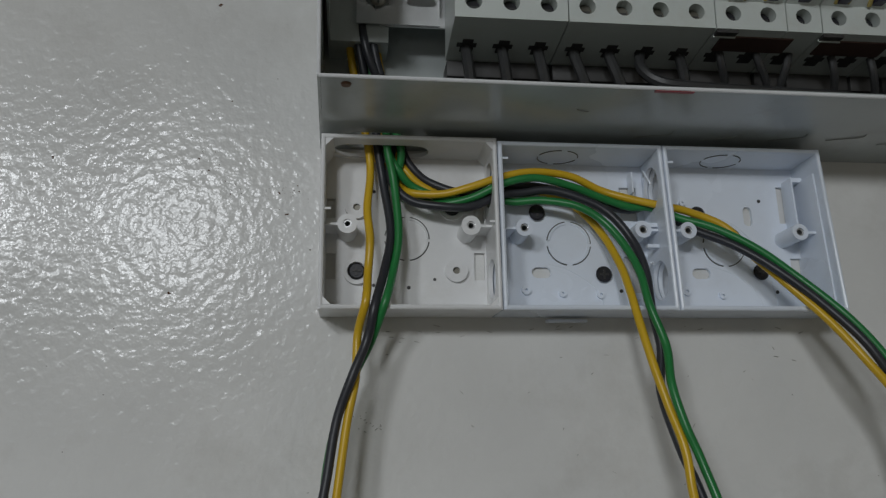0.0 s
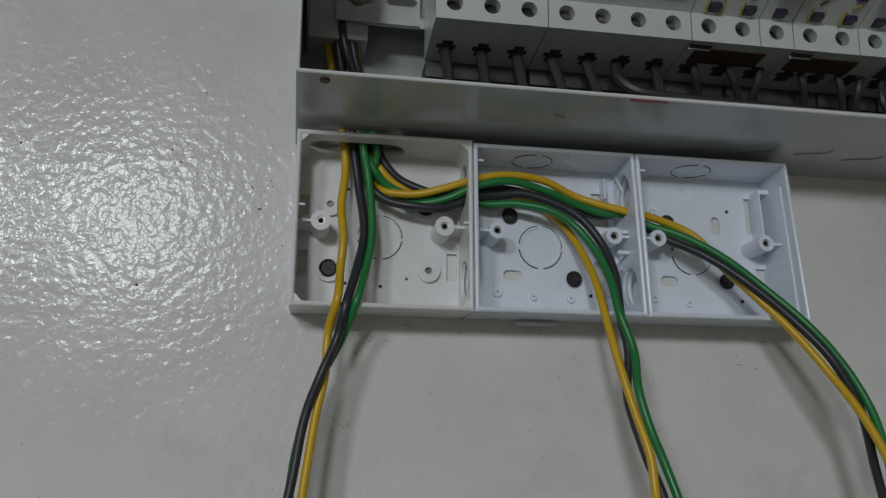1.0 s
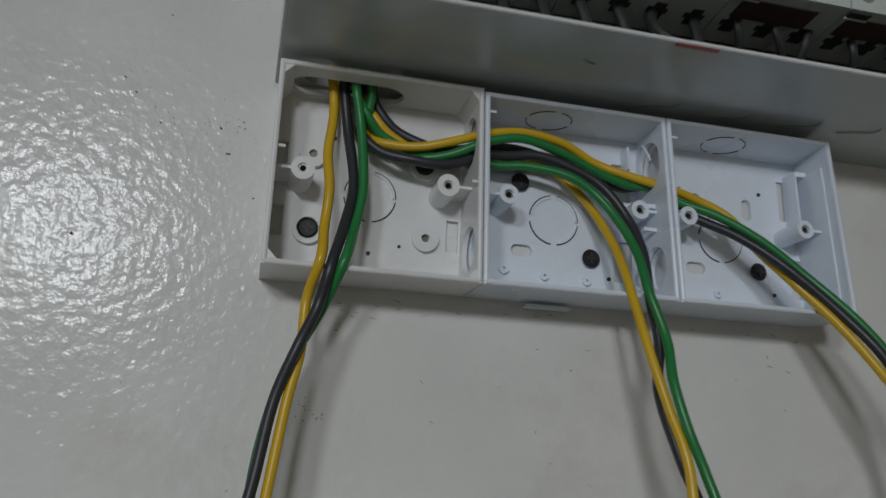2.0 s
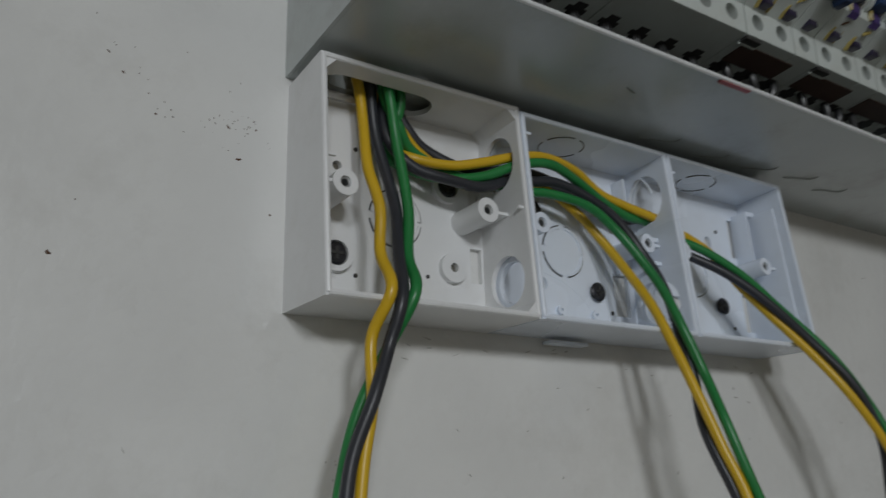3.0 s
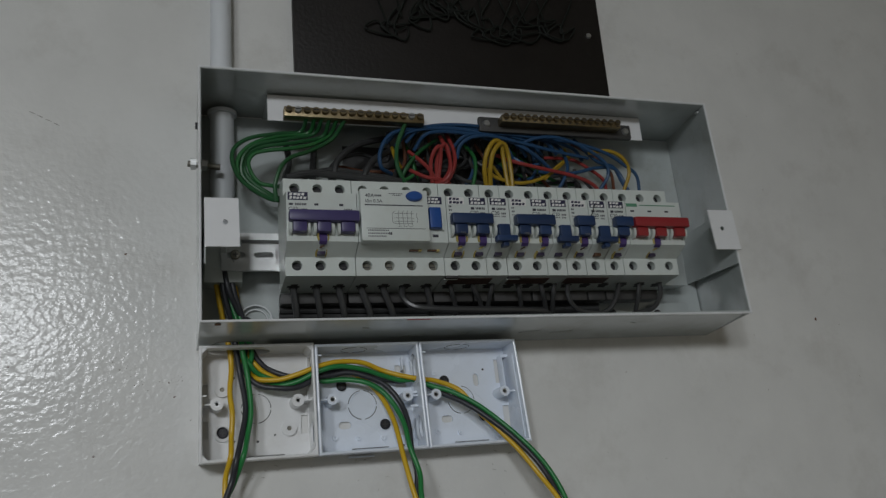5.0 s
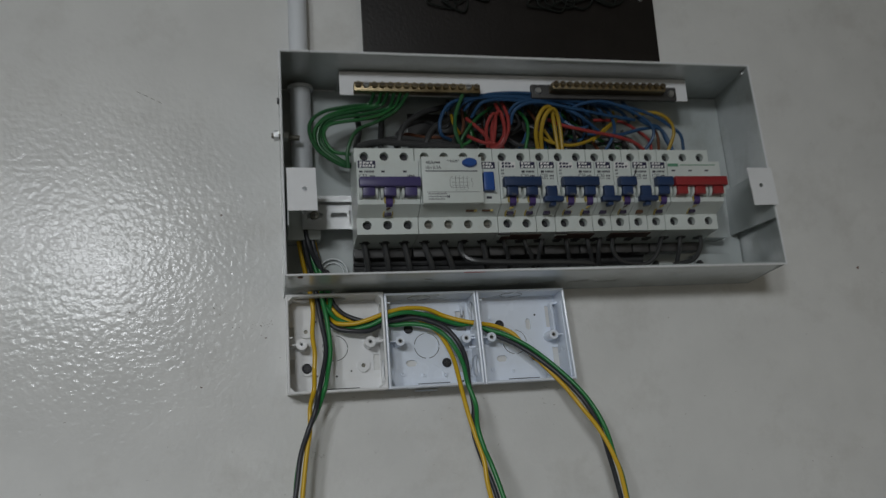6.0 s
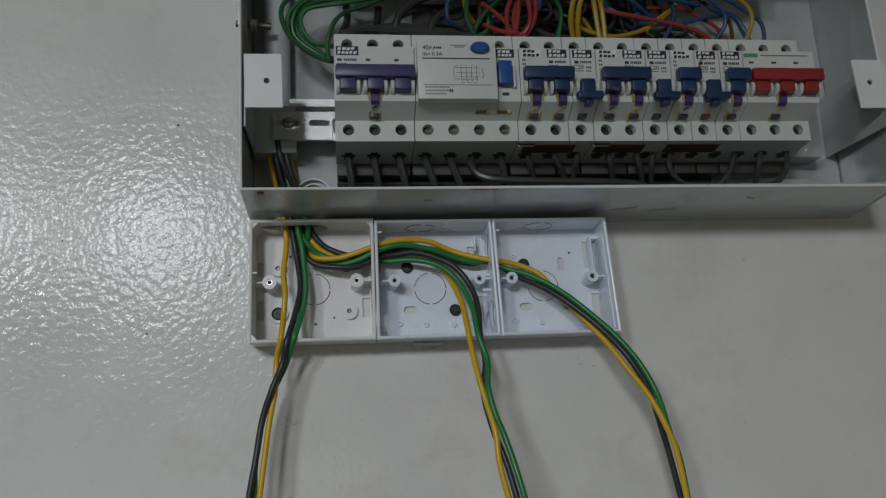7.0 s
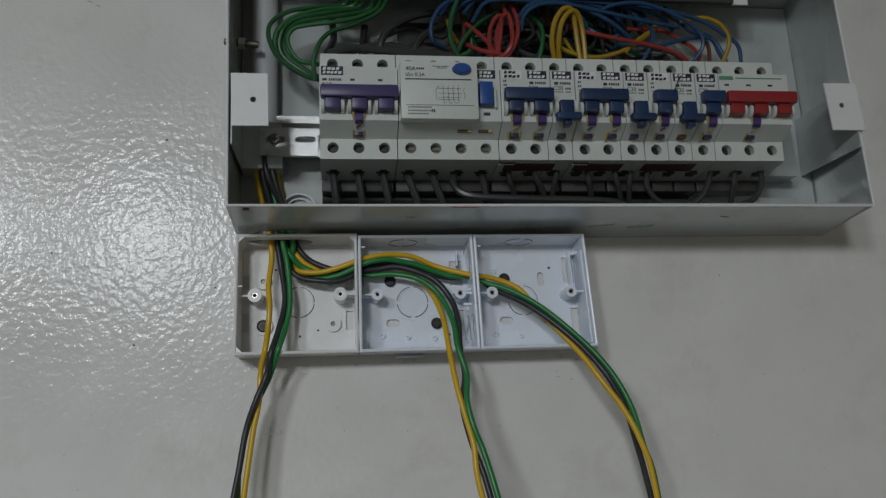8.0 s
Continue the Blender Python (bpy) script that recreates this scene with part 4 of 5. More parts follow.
cable("cable", [(0.0200, -0.0130, 1.6650), (0.0235, -0.0149, 1.6320), (0.0318, -0.0159, 1.6016), (0.0376, -0.0129, 1.5836), (0.0353, -0.0065, 1.5655), (0.0484, -0.0052, 1.5611), (0.0575, -0.0132, 1.5574), (0.0722, -0.0173, 1.5598), (0.0880, -0.0210, 1.5666), (0.1042, -0.0210, 1.5697), (0.1239, -0.0160, 1.5670), (0.1397, -0.0136, 1.5620),
                (0.1539, -0.0138, 1.5576), (0.1660, -0.0130, 1.5575), (0.1797, -0.0153, 1.5517), (0.1950, -0.0211, 1.5455), (0.2125, -0.0273, 1.5343), (0.2292, -0.0326, 1.5195), (0.2468, -0.0421, 1.4993), (0.2600, -0.0478, 1.4799), (0.2689, -0.0532, 1.4576), (0.2747, -0.0540, 1.4327), (0.2805, -0.0553, 1.4080), (0.2863, -0.0559, 1.3300), (0.2922, -0.0570, 1.2498)],
      R, C_GRN, "green insulated single cable leading through all three boxes", group="cables hanging from the boxes")
cable("cable", [(0.0160, -0.0201, 1.6650), (0.0199, -0.0238, 1.6320), (0.0359, -0.0100, 1.6001), (0.0389, -0.0074, 1.5853), (0.0450, -0.0070, 1.5758), (0.0534, -0.0068, 1.5697), (0.0698, -0.0104, 1.5640), (0.0873, -0.0116, 1.5669), (0.1038, -0.0113, 1.5682), (0.1243, -0.0107, 1.5643), (0.1400, -0.0100, 1.5598),
                (0.1550, -0.0093, 1.5572), (0.1688, -0.0096, 1.5592), (0.1848, -0.0125, 1.5477), (0.2032, -0.0235, 1.5363), (0.2196, -0.0320, 1.5227), (0.2386, -0.0399, 1.5036), (0.2531, -0.0489, 1.4827), (0.2646, -0.0503, 1.4596), (0.2730, -0.0456, 1.4333), (0.2788, -0.0443, 1.4082), (0.2928, -0.0430, 1.3305), (0.3038, -0.0417, 1.2507)],
      R * 1.08, C_BLK, "charcoal insulated single cable leading through all three boxes", group="cables hanging from the boxes")


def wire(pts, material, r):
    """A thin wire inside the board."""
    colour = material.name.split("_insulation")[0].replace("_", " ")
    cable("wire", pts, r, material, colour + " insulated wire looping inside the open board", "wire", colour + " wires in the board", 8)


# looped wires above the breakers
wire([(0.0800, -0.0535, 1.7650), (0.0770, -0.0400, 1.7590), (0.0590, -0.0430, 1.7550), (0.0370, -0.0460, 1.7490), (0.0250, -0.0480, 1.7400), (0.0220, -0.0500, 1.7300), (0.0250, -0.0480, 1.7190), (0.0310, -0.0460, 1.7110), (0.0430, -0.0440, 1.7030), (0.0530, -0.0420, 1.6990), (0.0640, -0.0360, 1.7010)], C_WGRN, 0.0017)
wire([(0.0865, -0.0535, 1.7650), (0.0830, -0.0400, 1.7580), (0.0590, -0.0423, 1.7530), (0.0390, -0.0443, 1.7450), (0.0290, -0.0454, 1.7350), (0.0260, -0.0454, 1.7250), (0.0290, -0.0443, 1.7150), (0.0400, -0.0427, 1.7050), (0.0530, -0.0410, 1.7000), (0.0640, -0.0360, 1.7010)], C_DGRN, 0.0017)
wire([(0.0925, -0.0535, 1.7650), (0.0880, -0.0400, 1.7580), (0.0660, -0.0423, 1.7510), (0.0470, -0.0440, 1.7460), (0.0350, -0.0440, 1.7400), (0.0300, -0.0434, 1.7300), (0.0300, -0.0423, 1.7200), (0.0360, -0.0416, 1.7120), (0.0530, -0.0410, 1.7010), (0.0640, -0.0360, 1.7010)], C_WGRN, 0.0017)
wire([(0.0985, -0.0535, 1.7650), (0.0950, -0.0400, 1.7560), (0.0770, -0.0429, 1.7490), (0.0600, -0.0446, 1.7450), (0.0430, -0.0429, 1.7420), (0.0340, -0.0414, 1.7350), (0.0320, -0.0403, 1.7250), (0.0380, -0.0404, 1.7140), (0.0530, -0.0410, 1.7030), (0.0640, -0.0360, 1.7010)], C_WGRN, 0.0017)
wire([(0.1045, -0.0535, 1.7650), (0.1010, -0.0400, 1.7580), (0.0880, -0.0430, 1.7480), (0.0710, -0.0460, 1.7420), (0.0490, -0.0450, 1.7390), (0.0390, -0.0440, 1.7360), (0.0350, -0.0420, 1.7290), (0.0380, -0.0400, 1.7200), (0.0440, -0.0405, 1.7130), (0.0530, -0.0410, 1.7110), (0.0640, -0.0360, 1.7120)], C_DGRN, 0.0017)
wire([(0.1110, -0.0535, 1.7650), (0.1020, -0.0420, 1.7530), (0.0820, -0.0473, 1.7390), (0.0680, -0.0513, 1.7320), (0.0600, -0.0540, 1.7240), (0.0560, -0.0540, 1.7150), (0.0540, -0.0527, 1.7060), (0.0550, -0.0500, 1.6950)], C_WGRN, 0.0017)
wire([(0.0670, -0.0200, 1.7580), (0.0680, -0.0300, 1.7360), (0.0630, -0.0450, 1.7160), (0.0610, -0.0460, 1.7060)], C_BLACK, 0.0028)
wire([(0.0640, -0.0500, 1.7150), (0.0800, -0.0530, 1.7180), (0.1010, -0.0530, 1.7170), (0.1290, -0.0530, 1.7150), (0.1560, -0.0500, 1.7150)], C_BLACK, 0.0028)
wire([(0.1540, -0.0200, 1.7660), (0.1250, -0.0350, 1.7520), (0.1060, -0.0450, 1.7340), (0.1010, -0.0460, 1.7180), (0.1000, -0.0460, 1.7090)], C_BLACK, 0.0028)
wire([(0.1580, -0.0300, 1.7520), (0.1380, -0.0400, 1.7380), (0.1280, -0.0460, 1.7240), (0.1250, -0.0460, 1.7100)], C_BLACK, 0.0028)
wire([(0.0690, -0.0480, 1.7140), (0.0980, -0.0450, 1.7240), (0.1310, -0.0450, 1.7210), (0.1490, -0.0500, 1.7160)], C_BLACK, 0.0028)
wire([(0.0920, -0.0120, 1.7560), (0.0900, -0.0120, 1.7360), (0.0890, -0.0140, 1.7170)], C_BLACK, 0.0028)
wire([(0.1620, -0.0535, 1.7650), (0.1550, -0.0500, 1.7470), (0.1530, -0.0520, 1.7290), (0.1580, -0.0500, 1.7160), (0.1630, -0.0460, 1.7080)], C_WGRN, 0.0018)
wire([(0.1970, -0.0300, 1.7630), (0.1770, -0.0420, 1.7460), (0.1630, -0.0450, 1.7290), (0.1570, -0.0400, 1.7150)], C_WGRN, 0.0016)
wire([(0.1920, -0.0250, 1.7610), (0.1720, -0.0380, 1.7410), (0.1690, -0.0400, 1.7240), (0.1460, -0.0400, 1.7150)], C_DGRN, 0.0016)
wire([(0.1510, -0.0400, 1.7250), (0.1400, -0.0500, 1.7270), (0.1400, -0.0520, 1.7410), (0.1510, -0.0500, 1.7570), (0.1750, -0.0480, 1.7640), (0.2020, -0.0500, 1.7650), (0.2320, -0.0500, 1.7610), (0.2570, -0.0500, 1.7550), (0.2770, -0.0500, 1.7450), (0.2990, -0.0400, 1.7330)], C_BLU, 0.0017)
wire([(0.1540, -0.0350, 1.7510), (0.1550, -0.0400, 1.7400), (0.1610, -0.0350, 1.7330)], C_WYEL, 0.0015)
wire([(0.1840, -0.0460, 1.7160), (0.1820, -0.0520, 1.7310), (0.1850, -0.0560, 1.7410), (0.1900, -0.0560, 1.7450), (0.1910, -0.0520, 1.7360), (0.1890, -0.0460, 1.7160)], C_RED, 0.0017)
wire([(0.1890, -0.0460, 1.7160), (0.1880, -0.0490, 1.7320), (0.1920, -0.0520, 1.7450), (0.1970, -0.0510, 1.7490), (0.2000, -0.0500, 1.7370), (0.1990, -0.0480, 1.7260), (0.1920, -0.0460, 1.7160)], C_RED, 0.0017)
wire([(0.1960, -0.0400, 1.7610), (0.1990, -0.0490, 1.7430), (0.1990, -0.0530, 1.7270), (0.1950, -0.0520, 1.7180), (0.1870, -0.0460, 1.7150)], C_RED, 0.0017)
wire([(0.2020, -0.0380, 1.7660), (0.2050, -0.0452, 1.7490), (0.2040, -0.0504, 1.7340), (0.2000, -0.0516, 1.7230), (0.1950, -0.0496, 1.7160), (0.1880, -0.0460, 1.7140)], C_RED, 0.0017)
wire([(0.1670, -0.0400, 1.7460), (0.1750, -0.0467, 1.7350), (0.1820, -0.0487, 1.7260), (0.1880, -0.0460, 1.7160)], C_RED, 0.0017)
wire([(0.1670, -0.0400, 1.7290), (0.1780, -0.0467, 1.7210), (0.1910, -0.0487, 1.7180), (0.1990, -0.0460, 1.7160)], C_RED, 0.0017)
wire([(0.2320, -0.0460, 1.7150), (0.2290, -0.0529, 1.7280), (0.2310, -0.0580, 1.7410), (0.2380, -0.0580, 1.7510), (0.2450, -0.0557, 1.7510), (0.2480, -0.0511, 1.7420), (0.2500, -0.0483, 1.7290), (0.2520, -0.0460, 1.7140)], C_WYEL, 0.002)
wire([(0.2360, -0.0460, 1.7150), (0.2340, -0.0529, 1.7260), (0.2360, -0.0580, 1.7400), (0.2430, -0.0580, 1.7490), (0.2490, -0.0557, 1.7490), (0.2530, -0.0511, 1.7420), (0.2550, -0.0483, 1.7290), (0.2560, -0.0460, 1.7140)], C_WYEL, 0.002)
wire([(0.2420, -0.0400, 1.7360), (0.2460, -0.0410, 1.7280), (0.2500, -0.0420, 1.7210)], C_WYEL, 0.0015)
wire([(0.2330, -0.0420, 1.7340), (0.2430, -0.0450, 1.7230), (0.2660, -0.0450, 1.7190), (0.2910, -0.0450, 1.7270), (0.3170, -0.0400, 1.7470)], C_WYEL, 0.0016)
wire([(0.3340, -0.0450, 1.7500), (0.3510, -0.0500, 1.7510), (0.3640, -0.0520, 1.7440), (0.3700, -0.0500, 1.7310), (0.3630, -0.0460, 1.7120)], C_WYEL, 0.0017)
wire([(0.3160, -0.0350, 1.7570), (0.3150, -0.0400, 1.7470), (0.2990, -0.0450, 1.7340), (0.2880, -0.0450, 1.7230)], C_WYEL, 0.0013)
wire([(0.2470, -0.0400, 1.7460), (0.2560, -0.0480, 1.7380), (0.2800, -0.0520, 1.7310), (0.3110, -0.0520, 1.7250), (0.3300, -0.0500, 1.7190), (0.3420, -0.0460, 1.7100)], C_RED, 0.0017)
wire([(0.2970, -0.0300, 1.7500), (0.3220, -0.0350, 1.7470), (0.3370, -0.0400, 1.7360), (0.3460, -0.0450, 1.7240), (0.3460, -0.0460, 1.7100)], C_RED, 0.0015)
wire([(0.3260, -0.0300, 1.7650), (0.3470, -0.0300, 1.7540), (0.3580, -0.0380, 1.7350), (0.3540, -0.0460, 1.7100)], C_BRN, 0.0015)
wire([(0.2080, -0.0450, 1.7390), (0.2100, -0.0500, 1.7490), (0.2200, -0.0530, 1.7560), (0.2380, -0.0530, 1.7580), (0.2660, -0.0530, 1.7530), (0.2990, -0.0500, 1.7480), (0.3330, -0.0450, 1.7450)], C_BLU, 0.0016)
wire([(0.2640, -0.0450, 1.7520), (0.2780, -0.0520, 1.7580), (0.3000, -0.0550, 1.7590), (0.3240, -0.0550, 1.7510), (0.3440, -0.0530, 1.7390), (0.3480, -0.0500, 1.7270), (0.3370, -0.0460, 1.7110)], C_BLU, 0.0016)
wire([(0.2970, -0.0450, 1.7620), (0.3200, -0.0480, 1.7580), (0.3480, -0.0500, 1.7490), (0.3660, -0.0500, 1.7380), (0.3770, -0.0500, 1.7280), (0.3800, -0.0460, 1.7110)], C_BLU, 0.0016)
wire([(0.2960, -0.0460, 1.7090), (0.3040, -0.0500, 1.7220), (0.3100, -0.0480, 1.7360), (0.3090, -0.0400, 1.7550), (0.2970, -0.0340, 1.7690)], C_BLU, 0.0016)
wire([(0.2850, -0.0400, 1.7320), (0.3150, -0.0450, 1.7300), (0.3400, -0.0450, 1.7360), (0.3600, -0.0450, 1.7350), (0.3700, -0.0460, 1.7120)], C_BLU, 0.0016)
wire([(0.2240, -0.0450, 1.7650), (0.2560, -0.0400, 1.7620), (0.2790, -0.0400, 1.7510), (0.2860, -0.0420, 1.7400), (0.2750, -0.0400, 1.7380), (0.2620, -0.0350, 1.7480)], C_BLU, 0.0016)
wire([(0.3270, -0.0340, 1.7680), (0.3440, -0.0400, 1.7450), (0.3590, -0.0420, 1.7390), (0.3640, -0.0450, 1.7240), (0.3700, -0.0460, 1.7100)], C_BLU, 0.0016)
wire([(0.2200, -0.0300, 1.7600), (0.2250, -0.0400, 1.7450), (0.2240, -0.0450, 1.7300), (0.2180, -0.0460, 1.7080)], C_DGRN, 0.0016)
wire([(0.2040, -0.0400, 1.7270), (0.2150, -0.0450, 1.7190), (0.2310, -0.0420, 1.7190)], C_BLACK, 0.0017)
wire([(0.3120, -0.0300, 1.7340), (0.3100, -0.0400, 1.7200), (0.3080, -0.0460, 1.7090)], C_BLACK, 0.0017)
wire([(0.3260, -0.0300, 1.7400), (0.3260, -0.0300, 1.7270), (0.3180, -0.0460, 1.7090)], C_BLACK, 0.0017)
wire([(0.2420, -0.0200, 1.7560), (0.2590, -0.0250, 1.7330), (0.2830, -0.0300, 1.7230)], C_BLACK, 0.0017)
wire([(0.2570, -0.0180, 1.7630), (0.2840, -0.0200, 1.7410), (0.2990, -0.0300, 1.7240)], C_BLACK, 0.0017)
wire([(0.2830, -0.0300, 1.7740), (0.2790, -0.0300, 1.7640), (0.2880, -0.0250, 1.7520)], C_BLACK, 0.0017)
wire([(0.2940, -0.0300, 1.7740), (0.2910, -0.0280, 1.7620), (0.3020, -0.0250, 1.7500)], C_BLACK, 0.0017)
wire([(0.3080, -0.0300, 1.7740), (0.3040, -0.0280, 1.7590), (0.3120, -0.0250, 1.7450)], C_BLACK, 0.0017)
# black tails below the breakers
for k, lean in enumerate((0.0030, 0.0035, 0.0050, 0.0085, 0.0090)):
    x = ROW0 + PITCH * (k + 0.5)
    wire([(x, -0.0405, 1.6330), (x, -0.0412, 1.6270), (x + lean * 0.35, -0.0420, 1.6170), (x + lean * 0.75, -0.0400, 1.6080), (x + lean, -0.0350, 1.5985)], C_BLACK, 0.0027)
wire([(0.1555, -0.0405, 1.6330), (0.1530, -0.0420, 1.6262), (0.1525, -0.0450, 1.6190), (0.1580, -0.0480, 1.6120), (0.1700, -0.0500, 1.6088), (0.2050, -0.0510, 1.6070), (0.2500, -0.0500, 1.6062), (0.2720, -0.0470, 1.6050), (0.2800, -0.0420, 1.6010)], C_BLACK, 0.0027)
wire([(0.1735, -0.0405, 1.6330), (0.1740, -0.0415, 1.6260), (0.1755, -0.0420, 1.6160), (0.1770, -0.0380, 1.6040)], C_BLACK, 0.0026)
wire([(0.1920, -0.0460, 1.6310), (0.1930, -0.0460, 1.6230), (0.1970, -0.0400, 1.6150), (0.2000, -0.0300, 1.6050)], C_BLACK, 0.002)
wire([(0.2110, -0.0460, 1.6300), (0.2130, -0.0460, 1.6230), (0.2190, -0.0400, 1.6150), (0.2230, -0.0300, 1.6040)], C_BLACK, 0.002)
wire([(0.2290, -0.0460, 1.6300), (0.2270, -0.0460, 1.6230), (0.2260, -0.0400, 1.6140), (0.2280, -0.0300, 1.6040)], C_BLACK, 0.002)
wire([(0.2510, -0.0460, 1.6300), (0.2520, -0.0460, 1.6220), (0.2550, -0.0400, 1.6140), (0.2580, -0.0300, 1.6030)], C_BLACK, 0.002)
wire([(0.2720, -0.0460, 1.6290), (0.2730, -0.0460, 1.6220), (0.2770, -0.0400, 1.6130), (0.2810, -0.0300, 1.6030)], C_BLACK, 0.002)
wire([(0.2850, -0.0460, 1.6290), (0.2830, -0.0460, 1.6220), (0.2840, -0.0400, 1.6130), (0.2870, -0.0300, 1.6030)], C_BLACK, 0.002)
wire([(0.2970, -0.0460, 1.6290), (0.2960, -0.0470, 1.6160), (0.3060, -0.0450, 1.6060), (0.3280, -0.0430, 1.6040), (0.3400, -0.0450, 1.6130), (0.3470, -0.0460, 1.6300)], C_BLACK, 0.0021)
wire([(0.3660, -0.0460, 1.6320), (0.3640, -0.0460, 1.6200), (0.3630, -0.0380, 1.6040)], C_BLACK, 0.0021)
wire([(0.3860, -0.0460, 1.6310), (0.3850, -0.0470, 1.6190), (0.3770, -0.0450, 1.6070), (0.3590, -0.0400, 1.6030)], C_BLACK, 0.0021)
# five level black runs added behind the tails, standing in for shade
wire([(0.0590, -0.0130, 1.6110), (0.1500, -0.0130, 1.6100), (0.2520, -0.0130, 1.6090), (0.3400, -0.0130, 1.6080)], C_BLACK, 0.003)
wire([(0.0590, -0.0160, 1.6160), (0.1490, -0.0160, 1.6150), (0.2510, -0.0160, 1.6130), (0.3390, -0.0160, 1.6130)], C_BLACK, 0.003)
wire([(0.0600, -0.0120, 1.6220), (0.1510, -0.0120, 1.6210), (0.2530, -0.0120, 1.6190), (0.3420, -0.0120, 1.6190)], C_BLACK, 0.003)
wire([(0.0590, -0.0190, 1.6070), (0.1480, -0.0190, 1.6060), (0.2490, -0.0190, 1.6060), (0.3370, -0.0190, 1.6050)], C_BLACK, 0.003)
wire([(0.0600, -0.0110, 1.6270), (0.1510, -0.0110, 1.6260), (0.2540, -0.0110, 1.6240), (0.3430, -0.0110, 1.6240)], C_BLACK, 0.003)

# black cables lying along the back of the tray's bottom, there to darken it
for k in range(3):
    y, z = -0.018 - 0.007 * k, 1.5975 + 0.0009 * k
    wire([(0.064 + 0.006 * k, y + 0.006, z + 0.006), (0.110, y, z), (0.190 + 0.006 * k, y - 0.001, z + 0.0004), (0.270, y + 0.001, z), (0.318 + 0.006 * k, y, z), (0.340 + 0.004 * k, y + 0.004, z + 0.008)], C_BLACK, 0.0028)

# blue wires running along under the bar bracket
for k, (xa, xb, zt) in enumerate(((0.148, 0.290, 1.7662), (0.156, 0.275, 1.7640), (0.165, 0.305, 1.7678), (0.205, 0.330, 1.7625), (0.172, 0.262, 1.7612))):
    w = xb - xa
    wire([(xa, -0.0400, zt - 0.014), (xa + 0.10 * w, -0.0460 - 0.001 * k, zt - 0.003), (xa + 0.35 * w, -0.0490 - 0.0012 * (k % 3), zt), (xa + 0.65 * w, -0.0480, zt - 0.002), (xa + 0.90 * w, -0.0450, zt - 0.008), (xb, -0.0400, zt - 0.018)], C_BLU, 0.0016)

# the tangle of darker wires behind the loops
r4 = random.Random(8)
for k in range(30):
    xa = r4.uniform(0.15, 0.31)
    xb = xa + r4.uniform(-0.07, 0.07)
    za = r4.uniform(1.735, 1.765)
    wire([(xa, -0.030, 1.768), (xa + r4.uniform(-0.01, 0.01), r4.uniform(-0.030, -0.012), za), ((xa + xb) / 2, r4.uniform(-0.028, -0.012), r4.uniform(1.722, 1.750)),
          (xb, r4.uniform(-0.036, -0.020), r4.uniform(1.718, 1.735)), (xb + r4.uniform(-0.006, 0.006), -0.042, 1.706)],
         (C_BLACK, C_BLU, C_BLACK, C_BRN, C_BLACK, C_DGRN)[k % 6], 0.0016)

for a, b in ((7.3, 9.35), (10.2, 12.2), (13.1, 15.3)):
    xa, xb = ROW0 + PITCH * a, ROW0 + PITCH * b
    bm = profile_bar(xa, xb, [(-0.0480, 1.6285), (-0.0602, 1.6299), (-0.0602, 1.6308), (-0.0480, 1.6294)])
    tagged(new("busbar_cover", mesh_of("busbar_cover", bm, M_COPPER, False)), "brown busbar cover under the breakers", "busbar cover", "busbar covers")

# short scuffs on the underside of the tray
bm = bmesh.new()
r5 = random.Random(21)
for x, y in ((0.171, -0.033), (0.206, -0.032), (0.241, -0.034), (0.272, -0.036), (0.303, -0.033)):
    z = 1.5888 + 0.096 * -y - 0.0002
    j = r5.uniform(0.0, 0.003)
    tube([(x - 0.018 + j, y + 0.0085, z - 0.0008), (x - 0.010 + j, y + 0.0060, z - 0.0006), (x - 0.003, y + 0.0048, z - 0.0005), (x + 0.0005, y + 0.0030, z - 0.0003), (x + 0.0006, y, z)], 0.00024, 5, bm)
for x, y in ((0.352, -0.050), (0.120, -0.052)):
    z = 1.5888 + 0.096 * -y - 0.0002
    ln = r5.uniform(0.002, 0.004)
    tube([(x - ln, y - 0.0010, z), (x, y + 0.0004, z), (x + ln, y + r5.uniform(0.0, 0.002), z)], 0.00025, 5, bm)
tagged(new("scuff_marks", mesh_of("scuff_marks", bm, M_SCUFF)), "short grey scuffs under the metal tray", "marks", kind="stuff")



# ---- marks on the wall ----
def specks(sites, name, material, label, seed):
    """Small uneven chips and scuffs: x, z, length, width, angle."""
    r2 = random.Random(seed)
    bm = bmesh.new()
    for x, z, ln, wd, ang in sites:
        n = 9
        c, s = math.cos(ang), math.sin(ang)
        ring_v = []
        for i in range(n):
            a = 2 * math.pi * i / n
            k = 0.55 + 0.6 * r2.random()
            u, v = ln * 0.42 * k * math.cos(a), wd * 0.5 * k * math.sin(a)
            ring_v.append(bm.verts.new((x + u * c - v * s, 0.0001, z + u * s + v * c)))
        top = bm.verts.new((x, -0.0003 - 0.0002 * r2.random(), z))
        for i in range(n):
            bm.faces.new((ring_v[i - 1], ring_v[i], top))
    return tagged(new(name, mesh_of(name, bm, material)), label, "marks", kind="stuff")


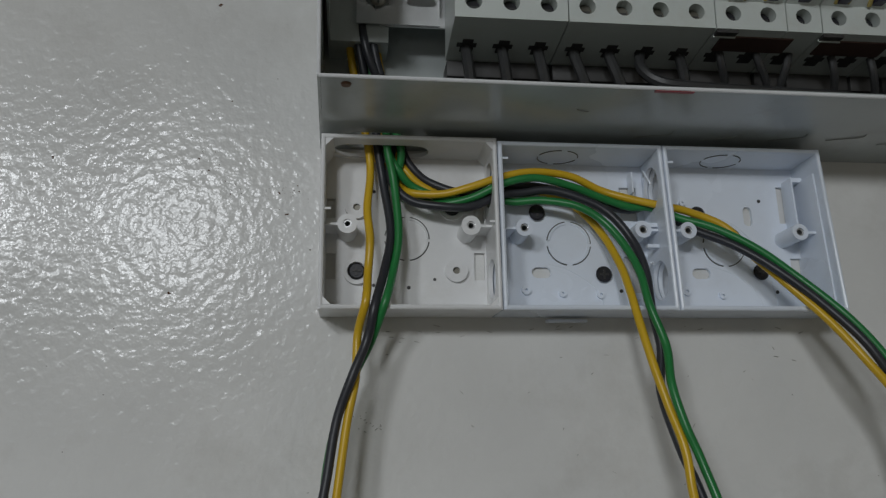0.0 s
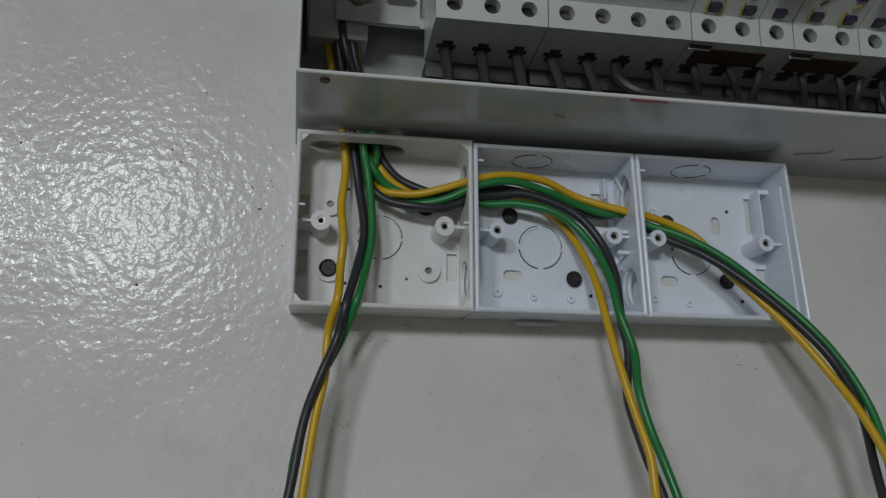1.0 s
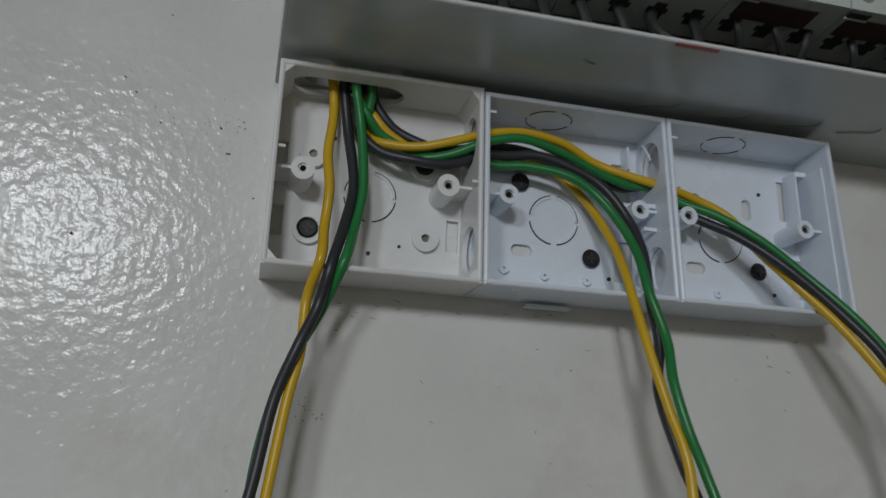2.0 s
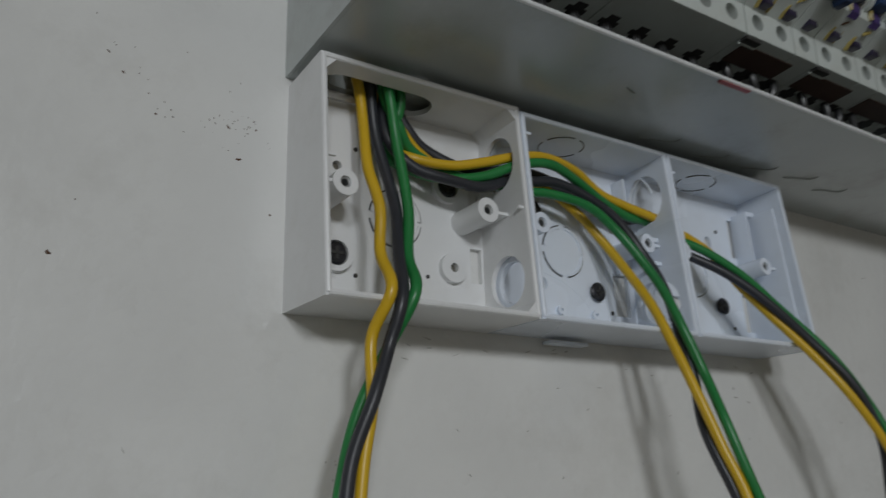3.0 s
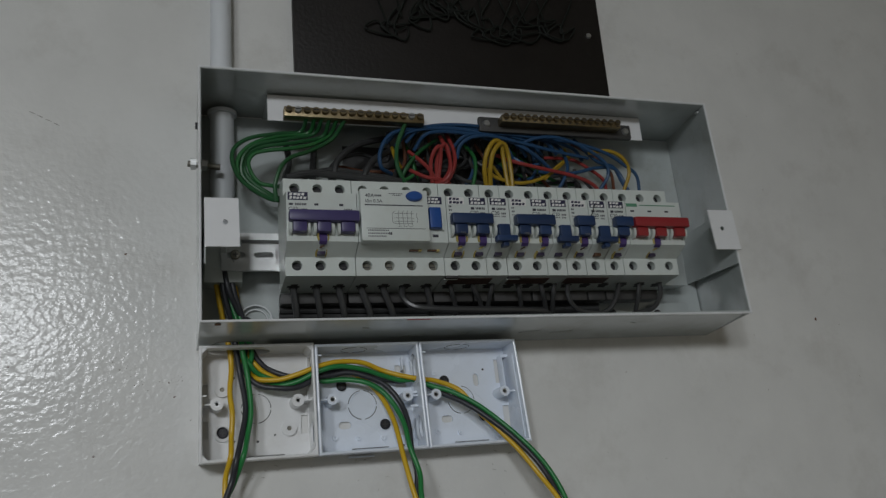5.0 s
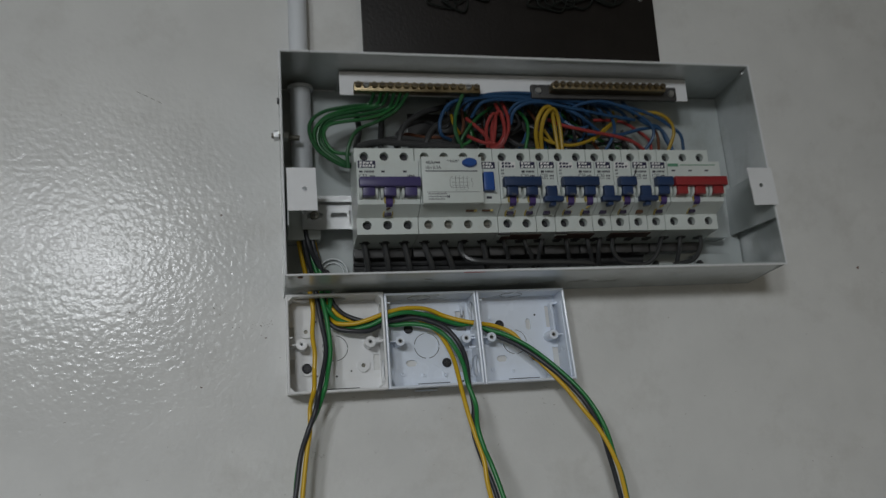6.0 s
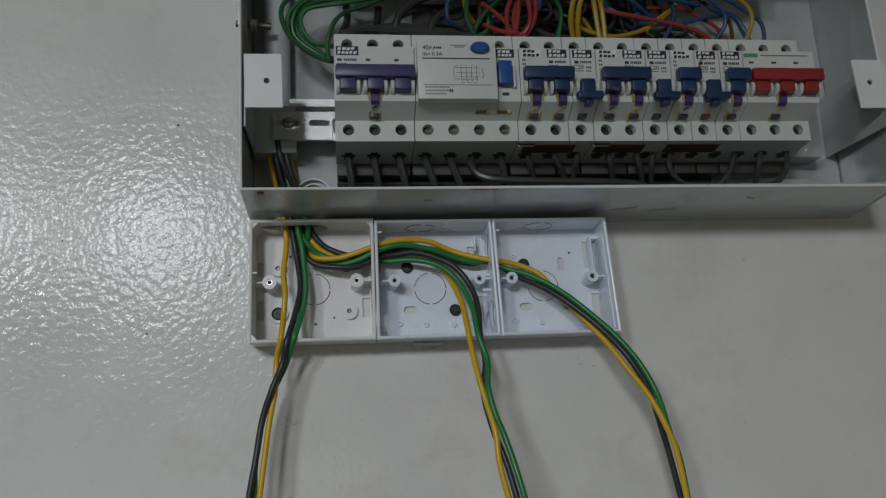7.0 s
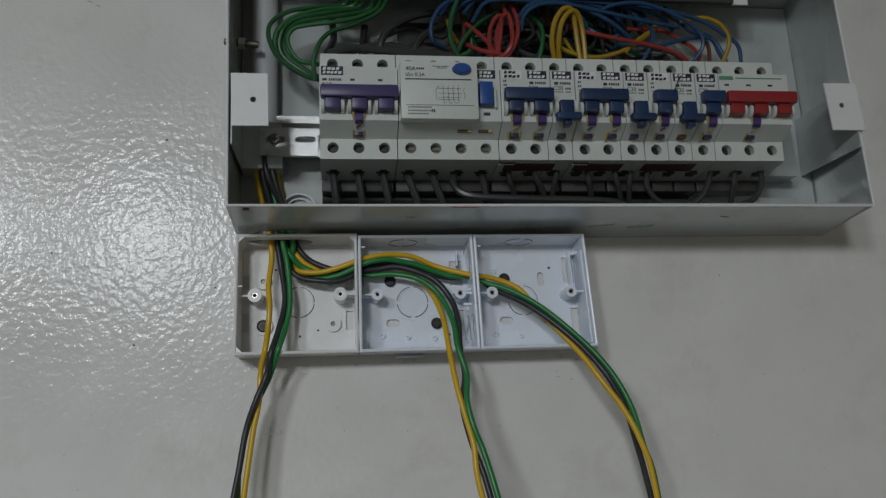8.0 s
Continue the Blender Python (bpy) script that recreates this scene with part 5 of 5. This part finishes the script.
chips = [(-0.0630, 1.5820, 0.0022, 0.0007, -0.6), (-0.0580, 1.5760, 0.0020, 0.0013, -0.5), (-0.0230, 1.5650, 0.0036, 0.0012, -0.8), (-0.0190, 1.5540, 0.0030, 0.0012, 0.2),
         (-0.0140, 1.5690, 0.0012, 0.0010, 0), (-0.0132, 1.5660, 0.0014, 0.0011, 0), (-0.0070, 1.5360, 0.0014, 0.0012, 0), (-0.0470, 1.5640, 0.0020, 0.0008, -0.4),
         (-0.0740, 1.5140, 0.0030, 0.0016, -0.6), (-0.1330, 1.5810, 0.0026, 0.0026, 0), (-0.0560, 1.6660, 0.0034, 0.0026, 0.3), (0.5900, 1.6020, 0.0050, 0.0046, 0), (-0.0480, 1.6130, 0.0012, 0.0010, 0)]
r3 = random.Random(11)
for k in range(34):
    chips.append((-0.021 + r3.gauss(0, 0.007), 1.5640 + r3.gauss(0, 0.0055), 0.0004 + 0.0013 * r3.random() ** 2, 0.00018 + 0.00022 * r3.random(), -0.7 + r3.gauss(0, 0.5)))
for k in range(14):
    t = r3.random()
    chips.append((-0.070 + 0.03 * t + r3.gauss(0, 0.002), 1.598 - 0.035 * t + r3.gauss(0, 0.003), 0.0005 + 0.001 * r3.random(), 0.0005, -0.9))
for k in range(60):
    chips.append((r3.uniform(-0.30, 0.72), r3.uniform(1.38, 1.60 if k % 2 else 1.9), 0.0006 + 0.0010 * r3.random(), 0.0006 + 0.0006 * r3.random(), r3.uniform(-1, 1)))
chips = [c for c in chips if not (-0.006 < c[0] < 0.256 and 1.50 < c[1] < 1.80) and not (-0.006 < c[0] < 0.462 and 1.585 < c[1] < 2.06)]
specks(chips, "paint_chips", M_BROWN, "small dark chips and scuffs in the wall paint", 5)


smudges = [(-0.128 + 0.006 * k, 1.782 - 0.003 * k, 0.009, 0.0012, -0.45) for k in range(4)]
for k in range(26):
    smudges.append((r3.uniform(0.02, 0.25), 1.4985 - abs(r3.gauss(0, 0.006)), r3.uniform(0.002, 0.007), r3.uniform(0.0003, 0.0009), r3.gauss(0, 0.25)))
for k in range(30):
    smudges.append((r3.uniform(-0.12, 0.5), r3.uniform(1.40, 1.49), r3.uniform(0.001, 0.005), r3.uniform(0.0003, 0.0008), r3.uniform(-1.2, 1.2)))
for k in range(16):
    smudges.append((0.022 + r3.gauss(0, 0.0035), 1.450 + r3.gauss(0, 0.004), r3.uniform(0.001, 0.003), r3.uniform(0.0005, 0.0012), r3.uniform(-1.2, 1.2)))
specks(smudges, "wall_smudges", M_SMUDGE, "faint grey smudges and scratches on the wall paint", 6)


# ---- loose dark cables and marks on the backing board ----
r6 = random.Random(31)
for k in range(9):
    x, z = 0.150 + 0.021 * k, r6.uniform(1.882, 1.915)
    pts = [(x + r6.uniform(-0.02, 0.02), -0.0090, 2.03), (x, -0.0095, 1.94)]
    for m in range(9):
        a = 1.9 * m + r6.uniform(-0.5, 0.5)
        rr = r6.uniform(0.006, 0.019)
        pts.append((x + 0.004 * m + rr * math.cos(a), -0.0100 - 0.0006 * (m % 3), z + rr * 0.7 * math.sin(a)))
    pts += [(x + 0.045, -0.0095, 1.95), (x + 0.050 + r6.uniform(-0.02, 0.02), -0.0090, 2.03)]
    cable("cable", pts, 0.0010, C_DIM, "thin dark green cable tangled on the dark board", "cable", "cables on the dark board", 6)
screw_dot = bmesh.new()
rod((0.3740, -0.0066, 1.8950), (0.3740, -0.0082, 1.8950), 0.0032, 0.0026, 16, screw_dot)
tagged(new("board_screw", mesh_of("board_screw", screw_dot, M_STEEL)), "bright round screw head in the dark board", "screw")
